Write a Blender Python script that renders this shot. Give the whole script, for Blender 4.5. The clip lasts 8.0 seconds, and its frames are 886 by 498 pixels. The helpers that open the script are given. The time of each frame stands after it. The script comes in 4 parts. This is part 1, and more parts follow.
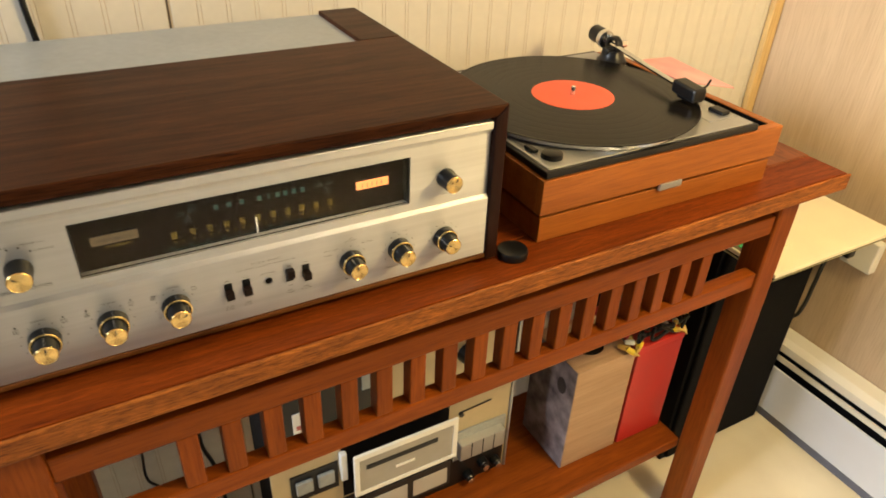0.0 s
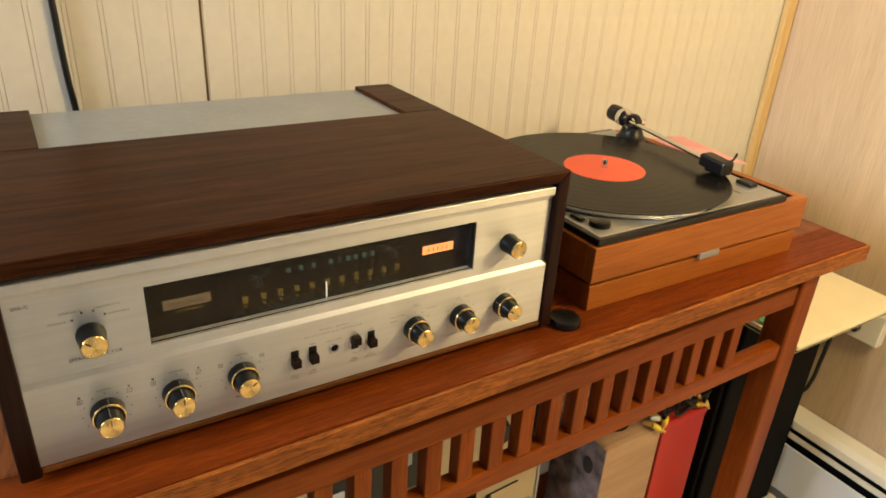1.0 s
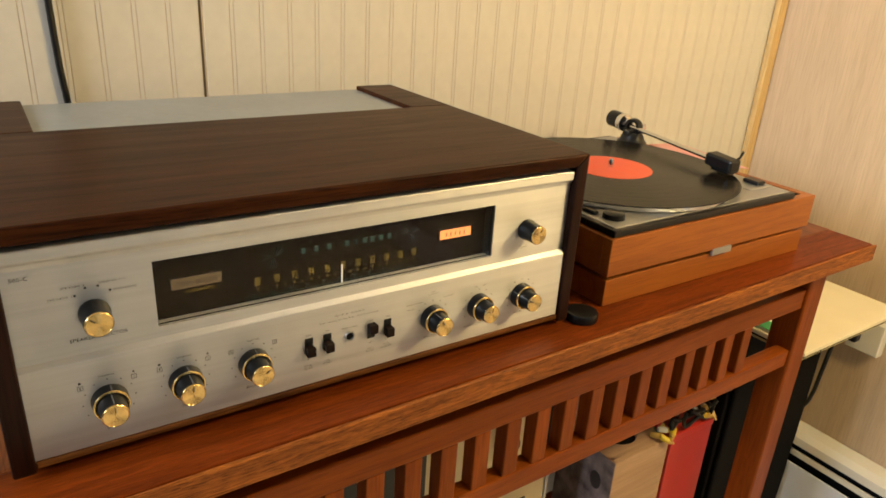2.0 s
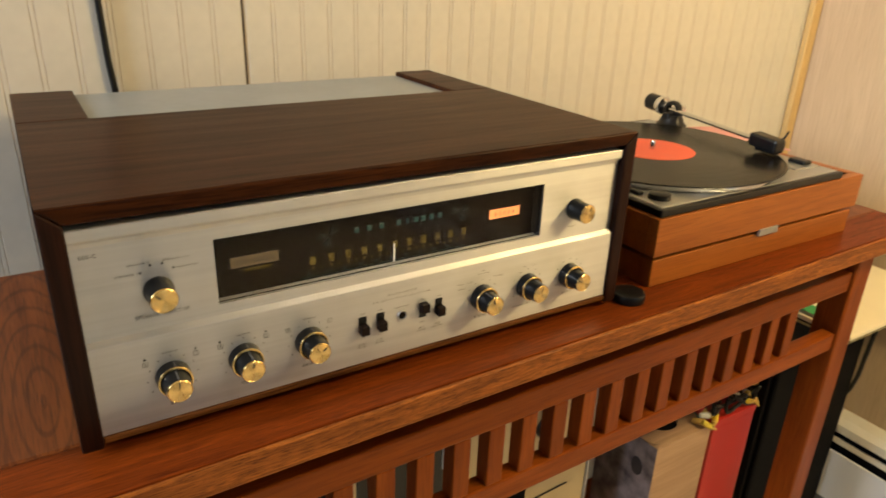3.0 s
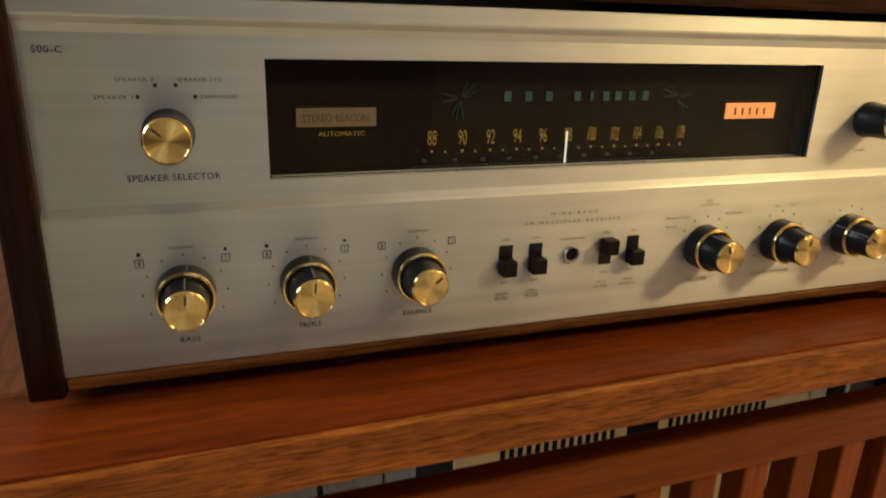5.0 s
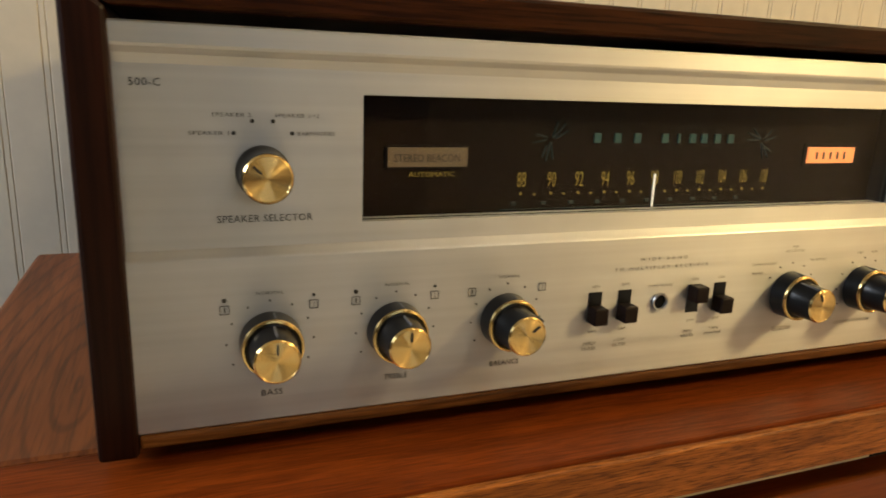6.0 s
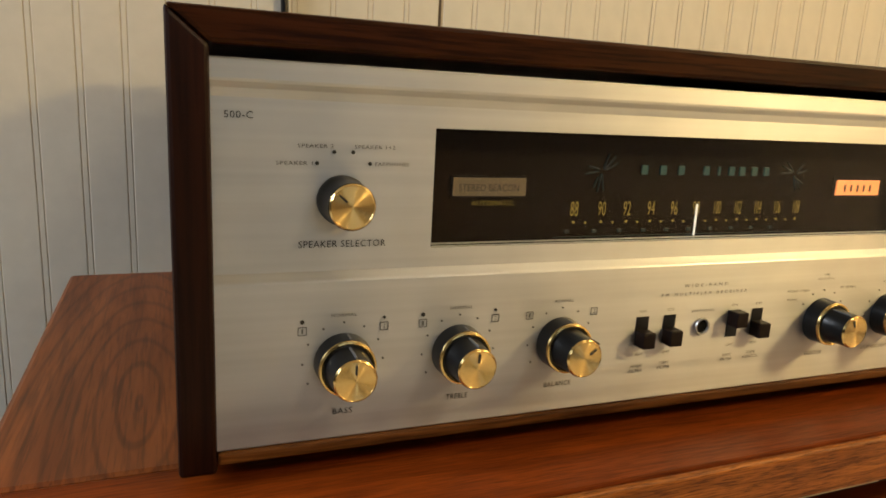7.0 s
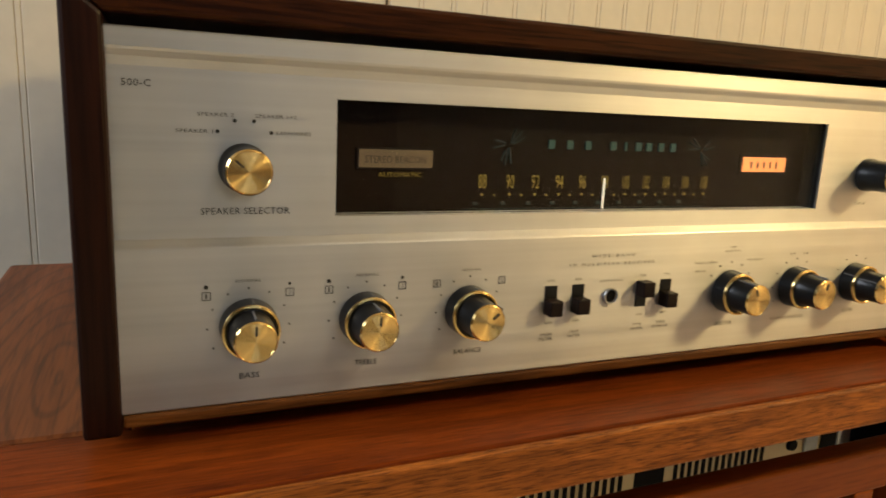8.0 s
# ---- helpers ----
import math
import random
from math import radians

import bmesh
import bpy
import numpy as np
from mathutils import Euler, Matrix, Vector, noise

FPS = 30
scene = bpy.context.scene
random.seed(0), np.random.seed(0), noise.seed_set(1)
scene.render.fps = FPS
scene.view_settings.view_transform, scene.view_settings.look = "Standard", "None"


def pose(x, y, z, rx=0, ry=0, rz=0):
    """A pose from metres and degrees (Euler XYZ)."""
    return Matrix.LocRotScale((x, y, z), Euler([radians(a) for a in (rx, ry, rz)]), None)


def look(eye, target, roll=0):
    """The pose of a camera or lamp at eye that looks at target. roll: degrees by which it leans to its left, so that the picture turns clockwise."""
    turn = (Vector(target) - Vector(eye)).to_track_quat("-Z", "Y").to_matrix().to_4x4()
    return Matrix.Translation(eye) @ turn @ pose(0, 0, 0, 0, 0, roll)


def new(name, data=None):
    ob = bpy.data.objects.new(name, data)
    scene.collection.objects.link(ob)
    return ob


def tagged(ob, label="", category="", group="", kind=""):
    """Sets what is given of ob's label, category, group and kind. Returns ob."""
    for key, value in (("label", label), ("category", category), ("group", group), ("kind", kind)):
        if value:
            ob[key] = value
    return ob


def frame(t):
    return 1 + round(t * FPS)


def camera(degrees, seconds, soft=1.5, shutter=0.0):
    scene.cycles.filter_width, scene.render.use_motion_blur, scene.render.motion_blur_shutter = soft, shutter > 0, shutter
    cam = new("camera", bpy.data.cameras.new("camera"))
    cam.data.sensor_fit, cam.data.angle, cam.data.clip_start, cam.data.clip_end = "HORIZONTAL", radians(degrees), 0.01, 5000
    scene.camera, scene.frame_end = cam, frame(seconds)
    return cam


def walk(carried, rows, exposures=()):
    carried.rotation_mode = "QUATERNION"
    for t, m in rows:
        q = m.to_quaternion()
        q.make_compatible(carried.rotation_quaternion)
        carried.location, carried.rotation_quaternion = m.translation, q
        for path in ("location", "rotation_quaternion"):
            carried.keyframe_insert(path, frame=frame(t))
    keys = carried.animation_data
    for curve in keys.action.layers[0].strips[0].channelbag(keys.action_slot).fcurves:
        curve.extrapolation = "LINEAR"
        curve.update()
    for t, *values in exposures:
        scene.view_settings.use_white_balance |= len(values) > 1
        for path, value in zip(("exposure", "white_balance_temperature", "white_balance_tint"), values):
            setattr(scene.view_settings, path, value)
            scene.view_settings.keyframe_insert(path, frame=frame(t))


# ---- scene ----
cam = camera(65.5, 8.0, soft=1.7, shutter=0.42)
PATH = [
    (0, (0.1025, -0.4737, 1.1187), (0.9017, 0.9047, 0.0837), 2.56),
    (0.5, (0.0537, -0.4864, 1.1221), (0.8884, 0.9246, 0.1617), 1.33),
    (1, (0.0295, -0.4325, 1.0946), (0.9585, 1.0053, 0.2702), 3.59),
    (2.5, (-0.0031, -0.4120, 1.0356), (1.0001, 1.0304, 0.3126), 3.48),
    (3, (-0.0122, -0.4067, 1.0318), (0.9260, 1.0688, 0.2883), 2.19),
    (3.5, (-0.0044, -0.3546, 1.0060), (0.7426, 1.1661, 0.1460), 2.87),
    (4, (0.0026, -0.3187, 0.9747), (0.6375, 1.1824, -0.0017), 1.76),
    (4.5, (0.0456, -0.2916, 0.9334), (0.7020, 1.2376, 0.0166), 4.00),
    (5, (0.0553, -0.2662, 0.8807), (0.6529, 1.4353, 0.2825), 1.78),
    (6.5, (-0.0023, -0.2367, 0.8734), (0.6632, 1.4876, 0.4329), 2.85),
    (7, (-0.0111, -0.2409, 0.8761), (0.6635, 1.4891, 0.4734), 2.97),
    (7.5, (0.0003, -0.2448, 0.8696), (0.6946, 1.4775, 0.4674), 2.87),
    (8, (0.0125, -0.2627, 0.8645), (0.7411, 1.4499, 0.4823), 2.81),
]
walk(cam, [(t, look(eye, target, roll)) for t, eye, target, roll in PATH],
     [(0, 0.43), (0.5, 0.26), (1.0, 0.22), (2.5, 0.07), (3.0, 0.08), (3.5, 0.06), (4.0, -0.05), (4.5, -0.14), (5.0, -0.43), (6.5, -0.12), (8.0, -0.17)])

# ---- world and lights ----
world = bpy.data.worlds.new("world")
scene.world = world
world.use_nodes = True
world.node_tree.nodes["Background"].inputs[0].default_value = (0.5, 0.6, 0.8, 1)
world.node_tree.nodes["Background"].inputs[1].default_value = 0.01


def lamp(name, kind, m, power, colour, size=0.1, size_y=None):
    data = bpy.data.lights.new(name, kind)
    data.energy, data.color = power, colour
    if kind == "AREA":
        data.shape, data.size, data.size_y = "RECTANGLE", size, size_y or size
    else:
        data.shadow_soft_size = size
    ob = new(name, data)
    ob.matrix_world = m
    return ob


lamp("lamp_light", "POINT", pose(0.93, -0.55, 1.31), 25, (1.0, 0.75, 0.33), 0.07)
# Added warm fill for the floor and lower right; no known ceiling fitting.
lamp("warm_fill_light", "AREA", look((0.95, -1.35, 2.33), (0.95, -1.2, 0)), 9, (1.0, 0.84, 0.58), 0.35, 0.35)
# Cool fill for the face panel, added in an unseen front opening.
lamp("cool_fill_light", "AREA", look((0.55, -3.55, 1.72), (0.3, 0.3, 0.9)), 5, (0.72, 0.87, 1.0), 1.2, 0.8)
lamp("side_window_light", "AREA", look((-2.16, -0.08, 1.80), (-0.3, 0.2, 0.9)), 70, (0.83, 0.90, 1.0), 0.8, 0.8)


# ---- materials ----
def material(name, colour, rough=0.5, metal=0.0, var=0.25, scale=30.0, stretch=(1, 1, 1), bump=0.1, bump_scale=None,
             colour2=None, coat=0.0, detail=6.0, spec=0.5, rand=0.0):
    """A surface with colour varied by noise at two scales, and fine relief."""
    m = bpy.data.materials.new(name)
    m.use_nodes = True
    n, l = m.node_tree.nodes, m.node_tree.links
    b = n["Principled BSDF"]
    b.inputs["Metallic"].default_value = metal
    b.inputs["Coat Weight"].default_value = coat
    b.inputs["Coat Roughness"].default_value = 0.12
    b.inputs["Specular IOR Level"].default_value = spec
    co = n.new("ShaderNodeTexCoord")
    mp = n.new("ShaderNodeMapping")
    mp.inputs["Scale"].default_value = stretch
    l.new(co.outputs["Object"], mp.inputs["Vector"])
    fine, broad = n.new("ShaderNodeTexNoise"), n.new("ShaderNodeTexNoise")
    fine.inputs["Scale"].default_value, fine.inputs["Detail"].default_value = scale, detail
    broad.inputs["Scale"].default_value, broad.inputs["Detail"].default_value = scale * 0.13, 3
    l.new(mp.outputs[0], fine.inputs["Vector"])
    l.new(co.outputs["Object"], broad.inputs["Vector"])
    add = n.new("ShaderNodeMix")
    add.inputs[0].default_value = 0.4
    l.new(fine.outputs[0], add.inputs[2])
    l.new(broad.outputs[0], add.inputs[3])
    ramp = n.new("ShaderNodeValToRGB")
    c2 = colour2 or tuple(c * (1 - var) for c in colour)
    ramp.color_ramp.elements[0].position, ramp.color_ramp.elements[0].color = 0.33, (*c2, 1)
    ramp.color_ramp.elements[1].position, ramp.color_ramp.elements[1].color = 0.66, (*colour, 1)
    l.new(add.outputs[0], ramp.inputs[0])
    out = ramp.outputs[0]
    if rand:
        info = n.new("ShaderNodeObjectInfo")
        mr = n.new("ShaderNodeMapRange")
        mr.inputs[3].default_value, mr.inputs[4].default_value = 1 - rand, 1 + rand
        l.new(info.outputs["Random"], mr.inputs[0])
        hsv = n.new("ShaderNodeHueSaturation")
        l.new(mr.outputs[0], hsv.inputs["Value"])
        l.new(out, hsv.inputs["Color"])
        out = hsv.outputs[0]
    l.new(out, b.inputs["Base Color"])
    mr = n.new("ShaderNodeMapRange")
    mr.inputs[3].default_value, mr.inputs[4].default_value = rough * 0.82, min(1, rough * 1.2)
    l.new(fine.outputs[0], mr.inputs[0])
    l.new(mr.outputs[0], b.inputs["Roughness"])
    if bump:
        bp = n.new("ShaderNodeBump")
        bp.inputs["Strength"].default_value, bp.inputs["Distance"].default_value = bump, 0.001
        l.new(fine.outputs[0], bp.inputs["Height"])
        l.new(bp.outputs[0], b.inputs["Normal"])
    return m


def wood(name, light, dark, rough=0.35, axis=0, scale=9.0, coat=0.25, rings=1.0, rand=0.0, spec=0.25, pores=0.5, figure=0.3, cathedral=False):
    """Grain that runs along one axis: long streaks, pores, and broad figure."""
    m = bpy.data.materials.new(name)
    m.use_nodes = True
    n, l = m.node_tree.nodes, m.node_tree.links
    b = n["Principled BSDF"]
    b.inputs["Coat Weight"].default_value, b.inputs["Coat Roughness"].default_value = coat, 0.22
    b.inputs["Specular IOR Level"].default_value = spec
    co = n.new("ShaderNodeTexCoord")
    info = n.new("ShaderNodeObjectInfo")
    off = n.new("ShaderNodeVectorMath")
    off.operation = "ADD"
    l.new(co.outputs["Object"], off.inputs[0])
    l.new(info.outputs["Random"], off.inputs[1])
    s1 = [1.0, 1.0, 1.0]
    s1[axis] = 0.07
    s2 = [1.0, 1.0, 1.0]
    s2[axis] = 0.045
    m1, m2 = n.new("ShaderNodeMapping"), n.new("ShaderNodeMapping")
    m1.inputs["Scale"].default_value, m2.inputs["Scale"].default_value = s1, s2
    l.new(off.outputs[0], m1.inputs[0])
    l.new(off.outputs[0], m2.inputs[0])
    a, p = n.new("ShaderNodeTexNoise"), n.new("ShaderNodeTexNoise")
    a.inputs["Scale"].default_value, a.inputs["Detail"].default_value, a.inputs["Distortion"].default_value = scale * 7, 10, 0.9 * rings
    p.inputs["Scale"].default_value, p.inputs["Detail"].default_value = scale * 75, 3
    a.inputs["Roughness"].default_value = 0.66
    l.new(m1.outputs[0], a.inputs["Vector"])
    l.new(m2.outputs[0], p.inputs["Vector"])
    ramp = n.new("ShaderNodeValToRGB")
    ramp.color_ramp.elements[0].position, ramp.color_ramp.elements[0].color = 0.3, (*dark, 1)
    ramp.color_ramp.elements[1].position, ramp.color_ramp.elements[1].color = 0.7, (*light, 1)
    l.new(a.outputs[0], ramp.inputs[0])
    pr = n.new("ShaderNodeValToRGB")
    pr.color_ramp.elements[0].position, pr.color_ramp.elements[0].color = 0.36, (0.28, 0.22, 0.20, 1)
    pr.color_ramp.elements[1].position, pr.color_ramp.elements[1].color = 0.53, (1.05, 1.05, 1.05, 1)
    l.new(p.outputs[0], pr.inputs[0])
    mul = n.new("ShaderNodeMix")
    mul.data_type, mul.blend_type = "RGBA", "MULTIPLY"
    mul.inputs[0].default_value = pores
    l.new(ramp.outputs[0], mul.inputs[6])
    l.new(pr.outputs[0], mul.inputs[7])
    wave = n.new("ShaderNodeTexWave")
    wave.wave_type, wave.bands_direction = "BANDS", "YXX"[axis]
    wave.inputs["Scale"].default_value, wave.inputs["Distortion"].default_value = scale * 1.7, 9.0
    wave.inputs["Detail"].default_value, wave.inputs["Detail Scale"].default_value = 3, 0.8
    m3 = n.new("ShaderNodeMapping")
    s3 = [1.0, 1.0, 1.0]
    s3[axis] = 0.14
    m3.inputs["Scale"].default_value = s3
    if cathedral:
        wave.wave_type, wave.rings_direction = "RINGS", "Z"
        wave.inputs["Scale"].default_value, wave.inputs["Distortion"].default_value = 40.0, 9.0
        wave.inputs["Detail Scale"].default_value = 0.30
        s3[axis] = 0.20
        m3.inputs["Scale"].default_value, m3.inputs["Location"].default_value = s3, (-0.012, 0.018, 0)
    l.new((co if cathedral else off).outputs["Object" if cathedral else 0], m3.inputs[0])
    l.new(m3.outputs[0], wave.inputs["Vector"])
    wr = n.new("ShaderNodeValToRGB")
    wr.color_ramp.elements[0].position, wr.color_ramp.elements[0].color = 0.01, (0.42, 0.36, 0.34, 1)
    wr.color_ramp.elements[1].position, wr.color_ramp.elements[1].color = 0.20, (1, 1, 1, 1)
    l.new(wave.outputs[0], wr.inputs[0])
    fig = n.new("ShaderNodeMix")
    fig.data_type, fig.blend_type = "RGBA", "MULTIPLY"
    fig.inputs[0].default_value = figure
    l.new(mul.outputs[2], fig.inputs[6])
    l.new(wr.outputs[0], fig.inputs[7])
    out = fig.outputs[2]
    if rand:
        mr = n.new("ShaderNodeMapRange")
        mr.inputs[3].default_value, mr.inputs[4].default_value = 1 - rand, 1 + rand
        l.new(info.outputs["Random"], mr.inputs[0])
        hsv = n.new("ShaderNodeHueSaturation")
        l.new(mr.outputs[0], hsv.inputs["Value"])
        l.new(out, hsv.inputs["Color"])
        out = hsv.outputs[0]
    l.new(out, b.inputs["Base Color"])
    rr = n.new("ShaderNodeMapRange")
    rr.inputs[3].default_value, rr.inputs[4].default_value = rough * 1.3, rough * 0.8
    l.new(a.outputs[0], rr.inputs[0])
    l.new(rr.outputs[0], b.inputs["Roughness"])
    bp = n.new("ShaderNodeBump")
    bp.inputs["Strength"].default_value, bp.inputs["Distance"].default_value = 0.12, 0.0006
    l.new(p.outputs[0], bp.inputs["Height"])
    l.new(bp.outputs[0], b.inputs["Normal"])
    return m


def glow(name, colour, strength):
    m = bpy.data.materials.new(name)
    m.use_nodes = True
    b = m.node_tree.nodes["Principled BSDF"]
    b.inputs["Base Color"].default_value = (*colour, 1)
    b.inputs["Emission Color"].default_value = (*colour, 1)
    b.inputs["Emission Strength"].default_value = strength
    return m


TEAK = wood("teak", (0.26, 0.062, 0.006), (0.16, 0.034, 0.0045), 0.36, 0, 9, 0.0, rand=0.10, spec=0.10, pores=0.3, figure=0.12)
# Darker copy of teak: the cabinet's shade on the tabletop is in its colour.
TEAK_TOP_SHADED = wood("teak_top_shaded", (0.225, 0.044, 0.0048), (0.08, 0.014, 0.0023), 0.36, 0, 22, 0.0, rand=0.08, spec=0.07, pores=0.5, figure=0.12)
TEAK_Y = wood("teak_cross", (0.22, 0.058, 0.010), (0.12, 0.030, 0.006), 0.36, 1, 9, 0.03, figure=0.6, rand=0.1, cathedral=True)
TEAK_Z = wood("teak_upright", (0.25, 0.059, 0.006), (0.16, 0.034, 0.0045), 0.38, 2, 9, 0.0, rand=0.10, spec=0.10, pores=0.3, figure=0.12)
TEAK_EDGE = wood("teak_worn_edge", (0.42, 0.135, 0.020), (0.11, 0.027, 0.005), 0.45, 0, 34, 0.0, pores=0.85, spec=0.15)
PLINTH = wood("plinth_teak", (0.35, 0.110, 0.018), (0.23, 0.065, 0.010), 0.36, 0, 8, 0.05, pores=0.22, figure=0.15)
WALNUT = wood("walnut", (0.062, 0.018, 0.004), (0.014, 0.0037, 0.0012), 0.36, 0, 10, 0.0, spec=0.07, pores=0.75, figure=0.25)
# Same walnut as the top board, in a darker tone for the sides.
WALNUT_Y = wood("walnut_darker", (0.026, 0.0072, 0.003), (0.009, 0.0028, 0.0015), 0.40, 2, 8, 0.02, spec=0.12)
WALNUT_EDGE = wood("walnut_worn_edge", (0.22, 0.085, 0.022), (0.025, 0.008, 0.003), 0.45, 0, 14, 0.0, spec=0.1)
WALL = material("painted_panelling", (0.66, 0.61, 0.51), 0.55, var=0.1, scale=60, bump=0.08)
WALL_R = wood("veneer_panelling", (0.60, 0.46, 0.31), (0.52, 0.385, 0.25), 0.5, 2, 6, 0.0, pores=0.12, figure=0.08)
TRIM = wood("pine_trim", (0.66, 0.46, 0.20), (0.58, 0.39, 0.16), 0.45, 2, 6, 0.05, pores=0.2, figure=0.1)
GROOVE = material("panelling_groove", (0.58, 0.47, 0.33), 0.8, var=0.3, scale=80)
JOINT = material("open_joint", (0.09, 0.065, 0.045), 0.8, var=0.3, scale=40)
FLOOR = material("vinyl_floor", (0.80, 0.72, 0.54), 0.35, var=0.2, scale=9, bump=0.05, colour2=(0.68, 0.59, 0.42))
CEIL = material("ceiling_paint", (0.42, 0.38, 0.32), 0.8, var=0.05, scale=20)
PLAIN = material("plain_wall_paint", (0.10, 0.098, 0.095), 0.7, var=0.1, scale=12)
ALU = material("brushed_aluminium", (0.63, 0.63, 0.63), 0.48, 0.97, var=0.16, scale=260, stretch=(0.012, 1, 1), bump=0.06)
BLACK = material("black_plastic", (0.008, 0.008, 0.008), 0.30, var=0.3, scale=60, bump=0.03, spec=0.3)
BLACK_MATT = material("black_matt", (0.006, 0.0055, 0.0055), 0.7, var=0.4, scale=80, bump=0.1, spec=0.1)
BROWN_BTN = material("brown_switch", (0.010, 0.0045, 0.003), 0.5, var=0.2, spec=0.15)
DIAL = material("dial_backing", (0.009, 0.0038, 0.0020), 0.7, var=0.35, scale=20, bump=0, spec=0.1)
HEATER = material("heater_enamel", (0.70, 0.72, 0.78), 0.4, var=0.06, scale=14, bump=0.03)
HEATER_TOP = material("heater_cream", (0.74, 0.70, 0.60), 0.4, var=0.06, scale=14, bump=0.03)
PAPER = material("cream_board", (0.78, 0.70, 0.50), 0.6, var=0.1, scale=14)
RED = material("red_card", (0.50, 0.025, 0.018), 0.45, var=0.2, scale=16, bump=0.06)
CARD = wood("box_wood", (0.50, 0.33, 0.20), (0.40, 0.25, 0.145), 0.6, 0, 6, 0.0, pores=0.15, figure=0.12)
KNOT = material("dark_knot", (0.05, 0.035, 0.03), 0.7, var=0.5, scale=90)
CARD_DARK = material("box_faded_side", (0.36, 0.29, 0.28), 0.7, scale=42, bump=0.1, colour2=(0.06, 0.045, 0.045), spec=0.2)
BEIGE = material("deck_beige", (0.50, 0.40, 0.23), 0.4, 0.2, var=0.1, scale=40)
CHROME = material("chrome", (0.75, 0.75, 0.75), 0.15, 1.0, var=0.1, scale=30, bump=0)
SILVER = material("silver_paint", (0.42, 0.42, 0.41), 0.35, 0.7, var=0.12, scale=50)
WHITE = material("white_plastic", (0.75, 0.72, 0.64), 0.4, var=0.06)
GREY = material("grey_mesh", (0.35, 0.37, 0.36), 0.4, 0.4, var=0.2, scale=120)
GROOVE_GREY = material("worn_grey_line", (0.10, 0.10, 0.10), 0.5, var=0.2)
PRINT = material("fine_print", (0.10, 0.095, 0.085), 0.5, var=0.2)
INK = material("ink", (0.02, 0.018, 0.015), 0.5, var=0.2)
VINYL = material("record_vinyl", (0.005, 0.0042, 0.0036), 0.22, var=0.2, scale=40, bump=0, spec=0.12)
LABEL = material("record_label_paper", (0.72, 0.10, 0.045), 0.55, var=0.12, scale=40)
GOLD = material("spun_brass", (0.83, 0.60, 0.25), 0.24, 1.0, var=0.10, scale=60, bump=0)
for mat, axis, amount in ((GOLD, "Y", 0.95), (VINYL, "Z", 0.7)):
    tan = mat.node_tree.nodes.new("ShaderNodeTangent")
    tan.direction_type, tan.axis = "RADIAL", axis
    bsdf = mat.node_tree.nodes["Principled BSDF"]
    bsdf.inputs["Anisotropic"].default_value, bsdf.inputs["Anisotropic Rotation"].default_value = amount, 0.25
    mat.node_tree.links.new(tan.outputs[0], bsdf.inputs["Tangent"])
up = ALU.node_tree.nodes.new("ShaderNodeCombineXYZ")
up.inputs[2].default_value = 1.0
bsdf = ALU.node_tree.nodes["Principled BSDF"]
bsdf.inputs["Anisotropic"].default_value = 0.7
ALU.node_tree.links.new(up.outputs[0], bsdf.inputs["Tangent"])


# ---- building helpers ----
ORIGIN = {}


def thing(name, base, label, category, group="", kind=""):
    ob = new(name)
    ob.empty_display_size = 0.02
    ob.location = base
    ORIGIN[ob.name] = Vector(base)
    return tagged(ob, label, category, group, kind)


def part(name, bm, mat, parent=None, label="", origin=None, smooth=False):
    """Links a bmesh, drawn in the world's coordinates, as one mesh under a thing or part."""
    base = ORIGIN[parent.name] if parent else Vector((0, 0, 0))
    if origin is None:
        c = [v.co for v in bm.verts]
        origin = sum(c, Vector()) / max(1, len(c))
    origin = Vector(origin)
    bmesh.ops.translate(bm, verts=bm.verts, vec=-origin)
    me = bpy.data.meshes.new(name)
    bm.to_mesh(me)
    bm.free()
    for mm in (mat if isinstance(mat, (list, tuple)) else (mat,)):
        me.materials.append(mm)
    if smooth:
        for p in me.polygons:
            p.use_smooth = True
        me.set_sharp_from_angle(angle=radians(35))
    ob = new(name, me)
    ob.parent = parent
    ob.location = origin - base
    ORIGIN[ob.name] = origin
    if label:
        ob["label"] = label
    return ob


def box(x0, x1, y0, y1, z0, z1, bev=0.0, bm=None, seg=2):
    own = bmesh.new()
    r = bmesh.ops.create_cube(own, size=1)
    for v in r["verts"]:
        v.co = Vector(((x0 + x1) / 2 + v.co.x * (x1 - x0), (y0 + y1) / 2 + v.co.y * (y1 - y0), (z0 + z1) / 2 + v.co.z * (z1 - z0)))
    if bev:
        bmesh.ops.bevel(own, geom=own.edges[:], offset=bev, segments=seg, affect="EDGES", profile=0.5)
    return merged(bm, own)


def merged(bm, own):
    if bm is None:
        return own
    me = bpy.data.meshes.new("tmp")
    own.to_mesh(me)
    own.free()
    bm.from_mesh(me)
    bpy.data.meshes.remove(me)
    return bm


def lathe(profile, m=None, seg=40, bm=None, ribs=0):
    """Turns a profile of (radius, height) about z, then lays it by m."""
    own = bmesh.new()
    rings = []
    for r, h in profile:
        if r < 1e-6:
            rings.append([own.verts.new((0, 0, h))])
        else:
            rings.append([own.verts.new((r * math.cos(2 * math.pi * i / seg), r * math.sin(2 * math.pi * i / seg), h)) for i in range(seg)])
    for a, b in zip(rings, rings[1:]):
        for i in range(seg):
            j = (i + 1) % seg
            q = [a[i % len(a)], a[j % len(a)], b[j % len(b)], b[i % len(b)]]
            q = list(dict.fromkeys(q))
            if len(q) > 2:
                own.faces.new(q)
    bmesh.ops.recalc_face_normals(own, faces=own.faces)
    if m is not None:
        own.transform(m)
    return merged(bm, own)


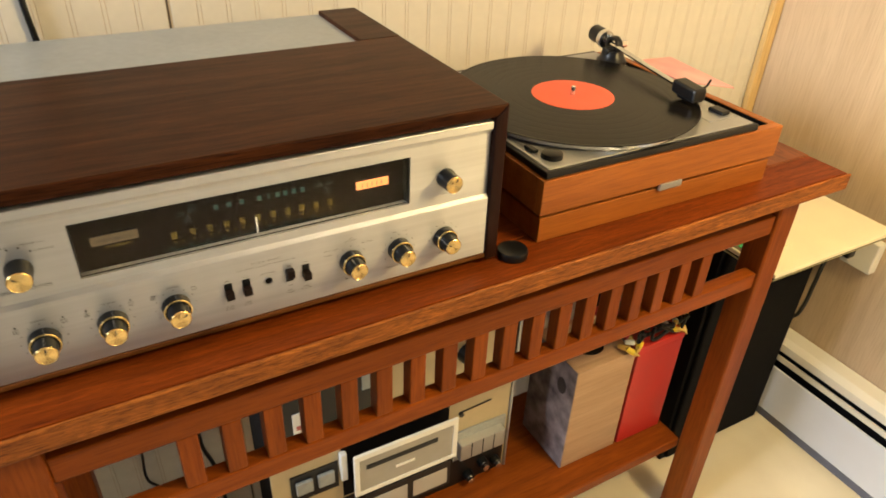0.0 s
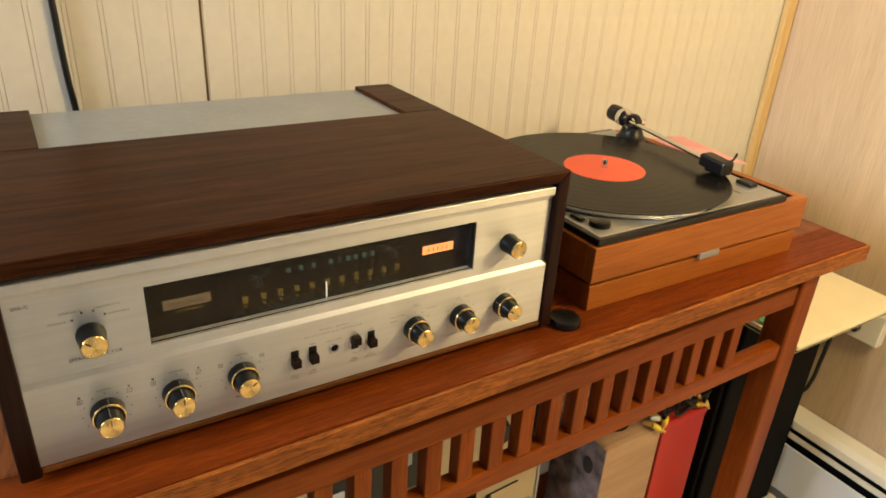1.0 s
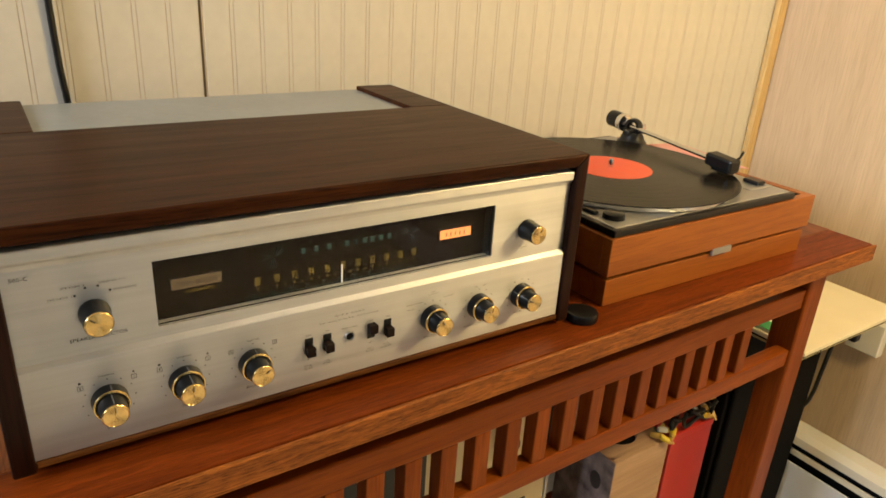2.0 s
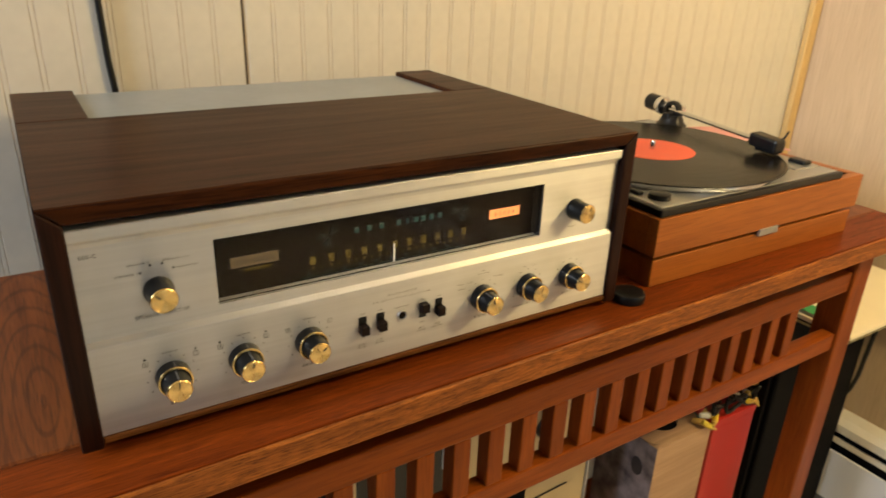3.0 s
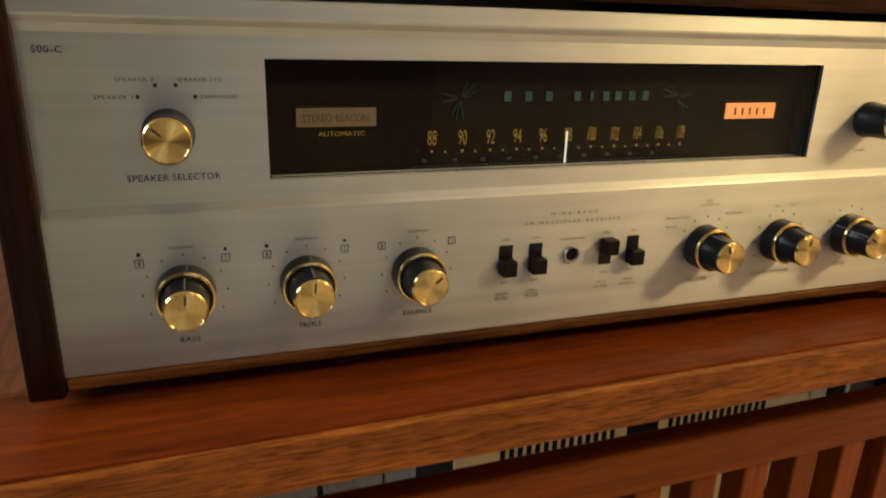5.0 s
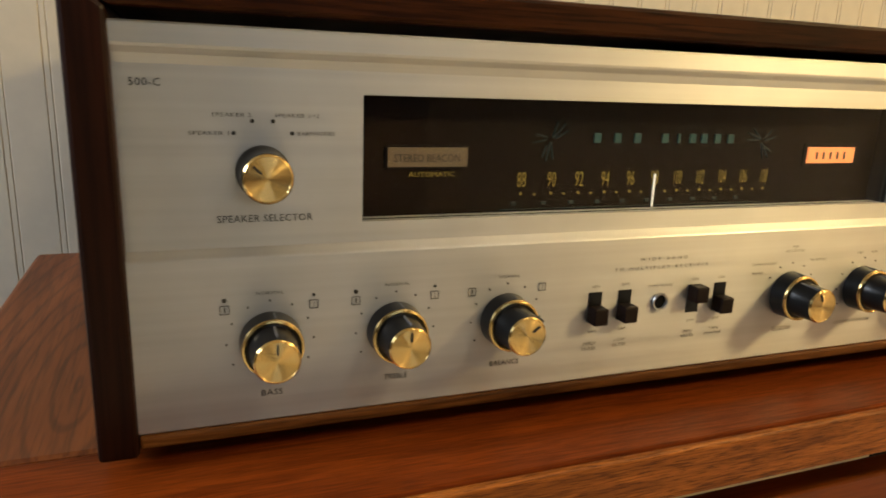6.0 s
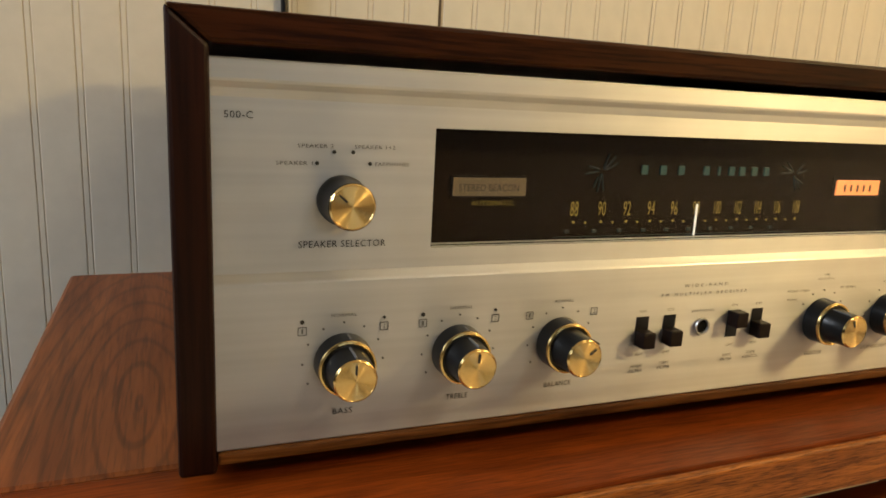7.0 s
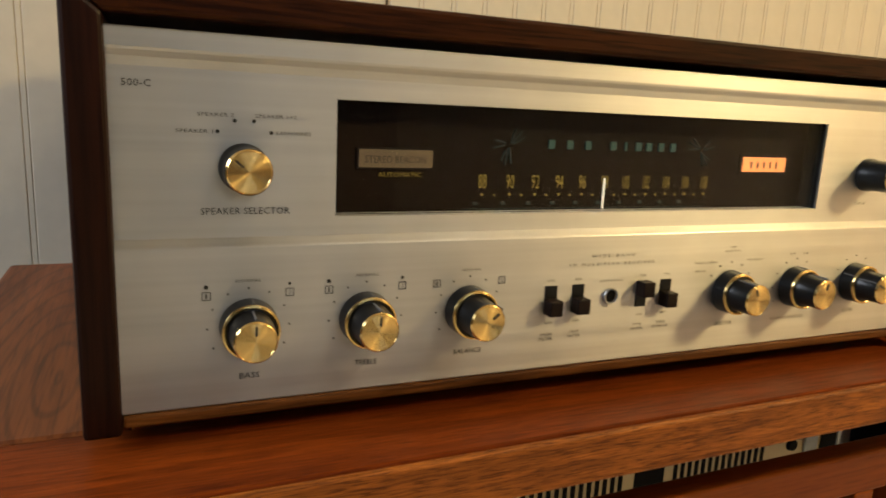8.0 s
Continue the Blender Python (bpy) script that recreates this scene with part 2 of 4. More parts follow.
def tube(points, radius, bm=None, seg=10):
    """A round bar or cable along points."""
    own = bmesh.new()
    pts = [Vector(p) for p in points]
    rings = []
    up = Vector((0.3, 0.2, 0.93)).normalized()
    for i, p in enumerate(pts):
        d = (pts[min(i + 1, len(pts) - 1)] - pts[max(i - 1, 0)]).normalized()
        a = d.cross(up if abs(d.dot(up)) < 0.9 else Vector((1, 0, 0))).normalized()
        b = d.cross(a)
        rings.append([own.verts.new(p + radius * (math.cos(2 * math.pi * k / seg) * a + math.sin(2 * math.pi * k / seg) * b)) for k in range(seg)])
    for a, b in zip(rings, rings[1:]):
        for k in range(seg):
            own.faces.new((a[k], a[(k + 1) % seg], b[(k + 1) % seg], b[k]))
    own.faces.new(rings[0])
    own.faces.new(rings[-1])
    bmesh.ops.recalc_face_normals(own, faces=own.faces)
    return merged(bm, own)


def smooth_path(points, steps=8):
    """A Catmull-Rom curve through points."""
    p = [Vector(q) for q in points]
    p = [2 * p[0] - p[1]] + p + [2 * p[-1] - p[-2]]
    out = []
    for a, b, c, d in zip(p, p[1:], p[2:], p[3:]):
        for k in range(steps):
            t = k / steps
            out.append(0.5 * (2 * b + (c - a) * t + (2 * a - 5 * b + 4 * c - d) * t * t + (3 * b - a - 3 * c + d) * t ** 3))
    return out + [p[-2]]


def structure(name, bm, mat, label):
    return tagged(part(name, bm, mat, None), label, name.split("_")[0], kind="structure")


# ---- the room ----
ROOM_L, ROOM_R, ROOM_F, WALL_Y, ROOM_H = -2.2, 1.328, -3.6, 0.405, 2.35
TOP = 0.735
structure("floor", box(ROOM_L - 0.1, ROOM_R + 0.1, ROOM_F - 0.1, WALL_Y + 0.1, -0.08, 0), FLOOR, "cream speckled vinyl floor, worn and slightly glossy")
structure("ceiling", box(ROOM_L - 0.1, ROOM_R + 0.1, ROOM_F - 0.1, WALL_Y + 0.1, ROOM_H, ROOM_H + 0.08), CEIL, "plain off-white painted ceiling")
back = structure("wall_back", box(ROOM_L, ROOM_R, WALL_Y + 0.0006, WALL_Y + 0.1, 0, ROOM_H), GROOVE, "cream painted grooved panelling behind the table")
structure("wall_right", box(ROOM_R, ROOM_R + 0.1, ROOM_F, WALL_Y + 0.1, 0, ROOM_H), WALL_R, "pale brown wood veneer panelled wall")
bm = bmesh.new()
for q in ((ROOM_F, -0.54, 0, ROOM_H), (0.36, WALL_Y + 0.1, 0, ROOM_H), (-0.54, 0.36, 0, 1.34), (-0.54, 0.36, 2.26, ROOM_H)):
    box(ROOM_L - 0.1, ROOM_L, q[0], q[1], q[2], q[3], bm=bm)
structure("wall_left", bm, PLAIN, "plain unseen wall with an opening where a cool area lamp stands")
# Opening added out of view for the cool fill lamp.
bm = bmesh.new()
for q in ((ROOM_L, -0.1, 0, ROOM_H), (1.2, ROOM_R, 0, ROOM_H), (-0.1, 1.2, 0, 1.28), (-0.1, 1.2, 2.16, ROOM_H)):
    box(q[0], q[1], ROOM_F - 0.1, ROOM_F, q[2], q[3], bm=bm)
structure("wall_front", bm, PLAIN, "plain unseen wall with an opening where a cool area lamp stands")
structure("trim", box(ROOM_R - 0.026, ROOM_R - 0.001, WALL_Y - 0.014, WALL_Y - 0.001, 0, ROOM_H, 0.003), TRIM, "pine strip along the corner of the walls")

# panelling: boards with a narrow bead between two fine grooves; one joint gapes darker
PITCH, BEAD = 0.0345, 0.0040
XG = 0.2262 - PITCH * 69
xs = [XG + PITCH * i for i in range(112) if ROOM_L < XG + PITCH * i < ROOM_R - 0.012]


def shared(name, me, mat, parent, at):
    ob = new(name, me)
    ob.parent = parent
    ob.location = Vector(at) - ORIGIN[parent.name]
    ORIGIN[ob.name] = Vector(at)
    return ob


first = part("panel_board", box(xs[0] + BEAD / 2 + 0.0007, xs[0] + PITCH - BEAD / 2 - 0.0007, WALL_Y, WALL_Y + 0.0010, 0, ROOM_H, 0.0004, seg=1), WALL, back)
bead = part("panel_bead", box(xs[0] - BEAD / 2, xs[0] + BEAD / 2, WALL_Y + 0.0001, WALL_Y + 0.0010, 0, ROOM_H, 0.0004, seg=1), WALL, back)
for i, a in enumerate(xs[1:]):
    shared("panel_board", first.data, WALL, back, ORIGIN[first.name] + Vector((a - xs[0], 0, 0)))
    if abs(a - 0.2262) > 0.01:
        shared("panel_bead", bead.data, WALL, back, ORIGIN[bead.name] + Vector((a - xs[0], 0, 0)))
part("joint_backing", box(0.2262 - 0.0022, 0.2262 + 0.0002, WALL_Y + 0.0003, WALL_Y + 0.0007, 0, ROOM_H), JOINT, back)

# ---- table ----
table = thing("console_table", (0.45, 0.12, 0), "reddish teak console table with slatted apron and lower shelf", "table")
TX0, TX1, TY0, TY1 = -0.086, 0.962, -0.041, 0.326
TH = 0.0228
part("end_board", box(TX0, TX0 + 0.085, TY0 + 0.062, TY1, TOP - TH, TOP, 0.003), TEAK_Y, table)
part("end_board", box(TX1 - 0.085, TX1, TY0 + 0.062, TY1, TOP - TH, TOP, 0.003), TEAK_Y, table)
part("front_board", box(TX0 + 0.004, TX1 - 0.004, TY0 + 0.0042, TY0 + 0.0615, TOP - TH, TOP, 0.0012), TEAK_TOP_SHADED, table)
part("edge_strip", box(TX0, TX1, TY0, TY0 + 0.004, TOP - TH, TOP - 0.0006, 0.0017, seg=3), TEAK_EDGE, table, "lighter worn front edge")
w = (TY1 - TY0 - 0.062) / 2
for k in range(2):
    part("top_board", box(TX0 + 0.0855, TX1 - 0.0855, TY0 + 0.062 + w * k + 0.0003, TY0 + 0.062 + w * (k + 1), TOP - TH, TOP, 0.001), TEAK_TOP_SHADED, table)
GY = 0.005
for lx in (-0.027, 0.906):
    for ly in (GY - 0.004, 0.245):
        part("leg", box(lx, lx + 0.04, ly, ly + 0.04, 0, TOP - TH, 0.003), TEAK_Z, table)
for gy in (GY, 0.255):
    part("upper_rail", box(0.013, 0.906, gy, gy + 0.016, 0.6318, 0.6610, 0.002), TEAK, table)
    part("lower_rail", box(0.013, 0.906, gy, gy + 0.02, 0.5395, 0.5655, 0.002), TEAK, table)
SLOT0, SLOTP, SLOTW = 0.129, 0.0392, 0.0205
part("slat", box(0.110, SLOT0, GY + 0.001, GY + 0.019, 0.5656, 0.6317, 0.0015), TEAK_Z, table)
for k in range(17):
    a = SLOT0 + SLOTP * k + SLOTW
    part("slat", box(a, SLOT0 + SLOTP * (k + 1), GY + 0.001, GY + 0.019, 0.5656, 0.6317, 0.0015), TEAK_Z, table)
part("shelf", box(0.013, 0.906, 0.040, 0.262, 0.165, 0.187, 0.003), TEAK, table)
table.rotation_euler.z = radians(0.85)

# ---- receiver ----
rec = thing("stereo_receiver", (0.21, 0.17, TOP), "vintage stereo receiver in a dark walnut cabinet with brushed aluminium face", "receiver")
CX0, CX1, CY0, CY1, CZ0, CZ1 = -0.0142, 0.435, -0.006, 0.345, 0.7410, 0.901
T, TT = 0.0130, 0.0112


def prism(poly, y0, y1, bev=0.0):
    """A board whose outline lies in x and z, from y0 to y1."""
    bm = bmesh.new()
    a = [bm.verts.new((x, y0, z)) for x, z in poly]
    b = [bm.verts.new((x, y1, z)) for x, z in poly]
    for i in range(len(poly)):
        j = (i + 1) % len(poly)
        bm.faces.new((a[i], a[j], b[j], b[i]))
    bm.faces.new(a)
    bm.faces.new(b)
    bmesh.ops.recalc_face_normals(bm, faces=bm.faces)
    if bev:
        bmesh.ops.bevel(bm, geom=bm.edges[:], offset=bev, segments=2, affect="EDGES", profile=0.5)
    return bm


e = 0.0002
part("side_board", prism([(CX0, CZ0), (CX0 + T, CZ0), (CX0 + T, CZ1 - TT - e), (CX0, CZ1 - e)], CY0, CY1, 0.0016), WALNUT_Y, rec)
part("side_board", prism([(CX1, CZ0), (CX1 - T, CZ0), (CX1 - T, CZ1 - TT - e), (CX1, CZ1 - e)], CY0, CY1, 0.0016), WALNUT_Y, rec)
part("bottom_board", box(CX0 + T + e, CX1 - T - e, CY0 + 0.001, CY1, CZ0 + 0.0028, CZ0 + 0.0074, 0.001), WALNUT_EDGE, rec, "worn lighter walnut bottom strip")
part("top_board", prism([(CX0, CZ1), (CX1, CZ1), (CX1 - T, CZ1 - TT), (CX0 + T, CZ1 - TT)], CY0, 0.214, 0.0016), WALNUT, rec)
part("top_side_strip", prism([(CX0, CZ1), (0.038, CZ1), (0.038, CZ1 - T), (CX0 + T, CZ1 - T)], 0.2142, CY1, 0.001), WALNUT, rec)
part("top_side_strip", prism([(CX1, CZ1), (0.388, CZ1), (0.388, CZ1 - T), (CX1 - T, CZ1 - T)], 0.2142, CY1, 0.001), WALNUT, rec)
for fx in (CX0 + 0.03, CX1 - 0.03):
    for fy in (0.025, 0.32):
        part("foot", lathe([(0, 0), (0.007, 0), (0.008, 0.0086), (0, 0.0086)], pose(fx, fy, TOP + 0.0002), 20), WHITE, rec, "small pale plastic foot", smooth=True)
part("vent_grille", box(0.0383, 0.3877, 0.2145, CY1, CZ1 - 0.0075, CZ1 - 0.0045), GREY, rec, "grey perforated metal vent grille")
part("chassis", box(0.002, 0.418, 0.014, 0.335, 0.75, 0.880), BLACK_MATT, rec)

PZ0, PZ1 = 0.7485, 0.886
WX0, WX1, WZ0, WZ1 = 0.0777, 0.3413, 0.8207, 0.8656


def panel():
    bm = bmesh.new()
    prof_low = [(0.010, PZ0), (-0.003, PZ0), (-0.0035, PZ0 + 0.0005), (-0.0035, 0.8100), (-0.0032, 0.8106), (0.0, 0.8132), (0.0, 0.8145), (0.010, 0.8145)]
    prof_top = [(0.010, 0.8735), (0.0, 0.8735), (-0.0012, 0.8765), (-0.0032, 0.8785), (-0.0036, 0.8795), (-0.0036, PZ1 - 0.0006), (-0.003, PZ1), (0.010, PZ1)]
    for prof in (prof_low, prof_top):
        a = [bm.verts.new((-0.0012, y, z)) for y, z in prof]
        b = [bm.verts.new((0.4212, y, z)) for y, z in prof]
        for i in range(len(prof)):
            j = (i + 1) % len(prof)
            bm.faces.new((a[i], a[j], b[j], b[i]))
        bm.faces.new(a)
        bm.faces.new(b)
    bmesh.ops.recalc_face_normals(bm, faces=bm.faces)
    box(-0.0012, WX0, 0, 0.009, 0.8145, 0.8735, bm=bm)
    box(WX1, 0.4212, 0, 0.009, 0.8145, 0.8735, bm=bm)
    box(WX0, WX1, 0, 0.009, 0.8145, WZ0, bm=bm)
    box(WX0, WX1, 0, 0.009, WZ1, 0.8735, bm=bm)
    return bm


face = part("face_panel", panel(), ALU, rec, "brushed aluminium face panel with dark print", origin=(0.21, 0, 0.8))
part("dial_plate", box(WX0 - 0.004, WX1 + 0.004, 0.0115, 0.0125, WZ0 - 0.004, WZ1 + 0.004), DIAL, rec, "dark brown dial plate")
part("window_liner", box(WX1 - 0.0012, WX1 + 0.002, 0.0012, 0.0114, WZ0, WZ1), BLACK, rec)
part("window_liner", box(WX0 - 0.002, WX0 + 0.0006, 0.0012, 0.0114, WZ0, WZ1), BLACK, rec)


def glass(name):
    m = bpy.data.materials.new(name)
    m.use_nodes = True
    b = m.node_tree.nodes["Principled BSDF"]
    b.inputs["Base Color"].default_value = (0.96, 0.96, 0.94, 1)
    b.inputs["Transmission Weight"].default_value, b.inputs["Roughness"].default_value, b.inputs["IOR"].default_value = 1.0, 0.02, 1.18
    return m


pane = part("dial_glass", box(WX0 + 0.0007, WX1 - 0.0013, 0.0022, 0.0040, WZ0 + 0.0003, WZ1 - 0.0003), glass("dial_glass"), rec, "clear glass over the dial")
pane.visible_shadow = False


def text(body, x, z, width, height, mat, y=0.0, parent=None, name="lettering", spread=1.0):
    """Flat lettering that faces -y, centred on x and standing on z, with the given width and capital height."""
    c = bpy.data.curves.new(name, "FONT")
    c.body, c.align_x = body, "CENTER"
    c.resolution_u = 2
    c.space_character = spread
    tmp = bpy.data.objects.new("tmp", c)
    scene.collection.objects.link(tmp)
    me = bpy.data.meshes.new_from_object(tmp.evaluated_get(bpy.context.evaluated_depsgraph_get()))
    bpy.data.objects.remove(tmp)
    co = np.array([v.co[:] for v in me.vertices])
    lo, hi = co.min(0), co.max(0)
    sx, sz = width / (hi[0] - lo[0]), height / (hi[1] - lo[1])
    for v in me.vertices:
        v.co = ((v.co.x - (lo[0] + hi[0]) / 2) * sx, 0, (v.co.y - lo[1]) * sz)
    me.name = name
    me.materials.append(mat)
    parent = parent or rec
    ob = new(name, me)
    ob.parent = parent
    at = Vector((x, y, z))
    ob.location = at - ORIGIN[parent.name]
    ORIGIN[ob.name] = at
    return ob


def dial(x, z):
    """From the face of the panel to the dial plate that lies behind it."""
    return 0.026 + (x - 0.026) * 1.043, 0.862 + (z - 0.862) * 1.043


def dial_bar(name, x0, x1, z0, z1, mat, y=0.0105, label=""):
    a, b = dial(x0, z0), dial(x1, z1)
    return part(name, box(a[0], b[0], y, y + 0.0006, a[1], b[1]), mat, rec, label)


YELLOW = glow("dial_yellow", (0.24, 0.18, 0.025), 0.02)
TEAL = glow("dial_teal", (0.007, 0.06, 0.06), 0.05)
TEAL_DIM = glow("dial_teal_dim", (0.003, 0.019, 0.019), 0.05)
METER = glow("meter_lamp", (0.88, 0.31, 0.11), 0.55)
BEACON = material("beacon_window", (0.15, 0.11, 0.07), 0.4, var=0.15, scale=60)
NEEDLE = glow("needle_white", (0.85, 0.85, 0.8), 0.25)
for i in range(11):
    x = 0.1412 + 0.1205 * (i / 10) ** 0.96
    dx, dz = dial(x, 0.8315)
    text(str(88 + 2 * i), dx, dz, 0.0040, 0.0064, YELLOW, 0.0110, name="scale_number")
    dx, dz = dial(x, 0.8290)
    part("scale_dot", lathe([(0.0006, 0), (0.0006, 0.0005), (0, 0.0005)], pose(dx, 0.0112, dz, 90), 10), YELLOW, rec)
    if i < 10:
        dx, dz = dial(x + 0.0058, 0.8287)
        part("scale_dot", lathe([(0.0005, 0), (0.0005, 0.0005), (0, 0.0005)], pose(dx, 0.0112, dz, 90), 10), YELLOW, rec)
        dial_bar("scale_mark", x - 0.004, x - 0.002, 0.8245, 0.8258, TEAL_DIM)
dial_bar("scale_line", 0.132, 0.262, 0.8228, 0.8230, TEAL_DIM)
for i, x in enumerate((0.1735, 0.183, 0.1925, 0.206, 0.213, 0.220, 0.226, 0.233, 0.240)):
    w = 0.0006 if i == 4 else 0.0015
    dial_bar("maker_mark", x - w, x + w, 0.8490, 0.8528, TEAL)
for cx, flip in ((0.1530, 1), (0.2575, -1)):
    # a spray of thin feather-like strokes, wide at the tip
    for ang, r0, r1 in ((58, 0.001, 0.0075), (36, 0.0015, 0.0085), (14, 0.002, 0.0080), (150, 0.002, 0.0070), (178, 0.002, 0.0080), (-92, 0.001, 0.0078), (-112, 0.001, 0.0085), (-130, 0.003, 0.0075)):
        c, sn = flip * math.cos(radians(ang)), math.sin(radians(ang))
        mid = (r0 + r1) / 2
        q = [dial(cx + c * r0, 0.8500 + sn * r0), dial(cx + c * mid - 0.0008 * sn, 0.8500 + sn * mid + 0.0008 * c), dial(cx + c * r1 - 0.0016 * sn, 0.8500 + sn * r1 + 0.0016 * c)]
        part("maker_emblem", tube([(u, 0.0112, v) for u, v in q], 0.00034, seg=6), TEAL_DIM, rec)
dial_bar("beacon_frame", 0.0862, 0.1186, 0.8392, 0.8478, BROWN_BTN, 0.0108)
dial_bar("beacon", 0.0870, 0.1178, 0.8400, 0.8470, BEACON, 0.0102, "unlit tan stereo beacon window")
dx, dz = dial(0.1020, 0.8418)
text("STEREO BEACON", dx, dz, 0.0265, 0.0030, INK, 0.0100)
dx, dz = dial(0.1042, 0.8362)
text("AUTOMATIC", dx, dz, 0.0190, 0.0019, YELLOW, 0.0110)
dial_bar("meter_frame", 0.2828, 0.3156, 0.8388, 0.8488, BROWN_BTN, 0.0108)
dial_bar("meter", 0.2843, 0.3128, 0.8402, 0.8474, METER, 0.0100, "glowing orange tuning meter")
for k in range(5):
    dial_bar("meter_mark", 0.2893 + 0.0042 * k, 0.2900 + 0.0042 * k, 0.8420, 0.8452, BEACON, 0.0095)
a, b = dial(0.2007, 0.8228), dial(0.2014, 0.8366)
part("needle", box(a[0], b[0], 0.0078, 0.0084, a[1], b[1]), NEEDLE, rec, "white tuning needle")

# lettering on the panel
UP, LOW = -0.0004, -0.0039
for body, x, z, w, h, y in (
    ("500-C", 0.0078, 0.8655, 0.0092, 0.0024, UP), ("SPEAKER 1", 0.0262, 0.8503, 0.0125, 0.0013, UP), ("SPEAKER 2", 0.0335, 0.8563, 0.0125, 0.0013, UP),
    ("SPEAKER 1+2", 0.0548, 0.8563, 0.0150, 0.0013, UP), ("EARPHONES", 0.0613, 0.8503, 0.0128, 0.0013, UP), ("SPEAKER SELECTOR", 0.0437, 0.8208, 0.0320, 0.0025, UP),
    ("TUNING", 0.3750, 0.8215, 0.0080, 0.0015, UP),
    ("BASS", 0.0440, 0.7572, 0.0075, 0.0023, LOW), ("TREBLE", 0.0905, 0.7580, 0.0092, 0.0022, LOW), ("BALANCE", 0.1365, 0.7585, 0.0130, 0.0022, LOW),
    ("SELECTOR", 0.2820, 0.7600, 0.0115, 0.0019, LOW), ("LOUDNESS CONTOUR", 0.3275, 0.7600, 0.0240, 0.0016, LOW), ("VOLUME", 0.3740, 0.7605, 0.0090, 0.0018, LOW),
    ("NORMAL", 0.0440, 0.7955, 0.0095, 0.0012, LOW), ("NORMAL", 0.0905, 0.7955, 0.0095, 0.0012, LOW), ("NORMAL", 0.1365, 0.7955, 0.0090, 0.0012, LOW),
    ("WIDE-BAND", 0.2095, 0.7988, 0.0245, 0.0014, LOW), ("FM MULTIPLEX RECEIVER", 0.2095, 0.7950, 0.0480, 0.0014, LOW),
    ("ON", 0.1765, 0.7885, 0.0035, 0.0012, LOW), ("ON", 0.1912, 0.7885, 0.0035, 0.0012, LOW), ("ON", 0.2275, 0.7885, 0.0035, 0.0012, LOW), ("ON", 0.2418, 0.7885, 0.0035, 0.0012, LOW),
    ("OFF", 0.1768, 0.7685, 0.0040, 0.0012, LOW), ("OFF", 0.1915, 0.7685, 0.0040, 0.0012, LOW), ("OFF", 0.2275, 0.7690, 0.0040, 0.0012, LOW), ("OFF", 0.2418, 0.7690, 0.0040, 0.0012, LOW),
    ("HIGH", 0.1760, 0.7630, 0.0058, 0.0014, LOW), ("FILTER", 0.1760, 0.7607, 0.0068, 0.0014, LOW), ("LOW", 0.1910, 0.7634, 0.0052, 0.0014, LOW), ("FILTER", 0.1910, 0.7611, 0.0068, 0.0014, LOW),
    ("MPX", 0.2270, 0.7640, 0.0050, 0.0013, LOW), ("FILTER", 0.2270, 0.7618, 0.0068, 0.0013, LOW), ("TAPE", 0.2412, 0.7642, 0.0056, 0.0013, LOW), ("MONITOR", 0.2412, 0.7620, 0.0095, 0.0013, LOW),
    ("EARPHONES", 0.2095, 0.7868, 0.0125, 0.0011, LOW),
    ("FM", 0.2830, 0.8005, 0.0032, 0.0011, LOW), ("AUTOMATIC", 0.2830, 0.7985, 0.0110, 0.0011, LOW), ("PHONO STEREO", 0.2660, 0.7930, 0.0140, 0.0011, LOW), ("FM STEREO", 0.2985, 0.7935, 0.0105, 0.0011, LOW), ("MONO", 0.2625, 0.7888, 0.0065, 0.0011, LOW),
    ("OFF", 0.3250, 0.7955, 0.0036, 0.0011, LOW), ("ON", 0.3345, 0.7955, 0.0036, 0.0011, LOW),
):
    text(body, x, z + 0.0012, w, h, INK if h > 0.0018 else PRINT, y, spread=1.7 if w > 0.024 and h < 0.0015 else 1.08)


def dot(x, z, r=0.0006, y=LOW):
    part("printed_dot", lathe([(r, -0.0002), (r, 0.0003), (0, 0.0003)], pose(x, y + 0.0003, z + 0.0012, 90), 12), INK if r > 0.0005 else PRINT, rec)


for x, z in ((0.0340, 0.8510), (0.0400, 0.8550), (0.0468, 0.8550), (0.0530, 0.8510)):
    dot(x, z, 0.0007, UP)
for kx, r0 in ((0.044, 0), (0.090, 0), (0.136, 0), (0.283, 1), (0.329, 0), (0.375, 0)):
    for ang in ((0, 60, 90, 120, -60, -90, -120, 30, -30) if not r0 else (0, 28, -28, 55, -55)):
        dot(kx + 0.0152 * math.sin(radians(ang)), 0.778 + 0.0152 * math.cos(radians(ang)), 0.0004)
for kx in (0.044, 0.090, 0.136):
    for sx in (-1, 1):
        bx, bz, q = kx + sx * 0.0153, 0.7920, 0.0015
        pts = [(bx - q, LOW, bz - q), (bx + q, LOW, bz - q), (bx + q, LOW, bz + q), (bx - q, LOW, bz + q), (bx - q, LOW, bz - q)]
        bm = None
        for p0, p1 in zip(pts, pts[1:]):
            bm = tube([p0, p1], 0.00016, bm, 4)
        part("printed_square", bm, PRINT, rec)
        text("1" if sx < 0 else "2", bx, bz - 0.0009, 0.0006, 0.0018, PRINT, LOW)
        if kx < 0.12:
            dot(bx, bz + 0.0022, 0.0008 if sx < 0 else 0.0006)

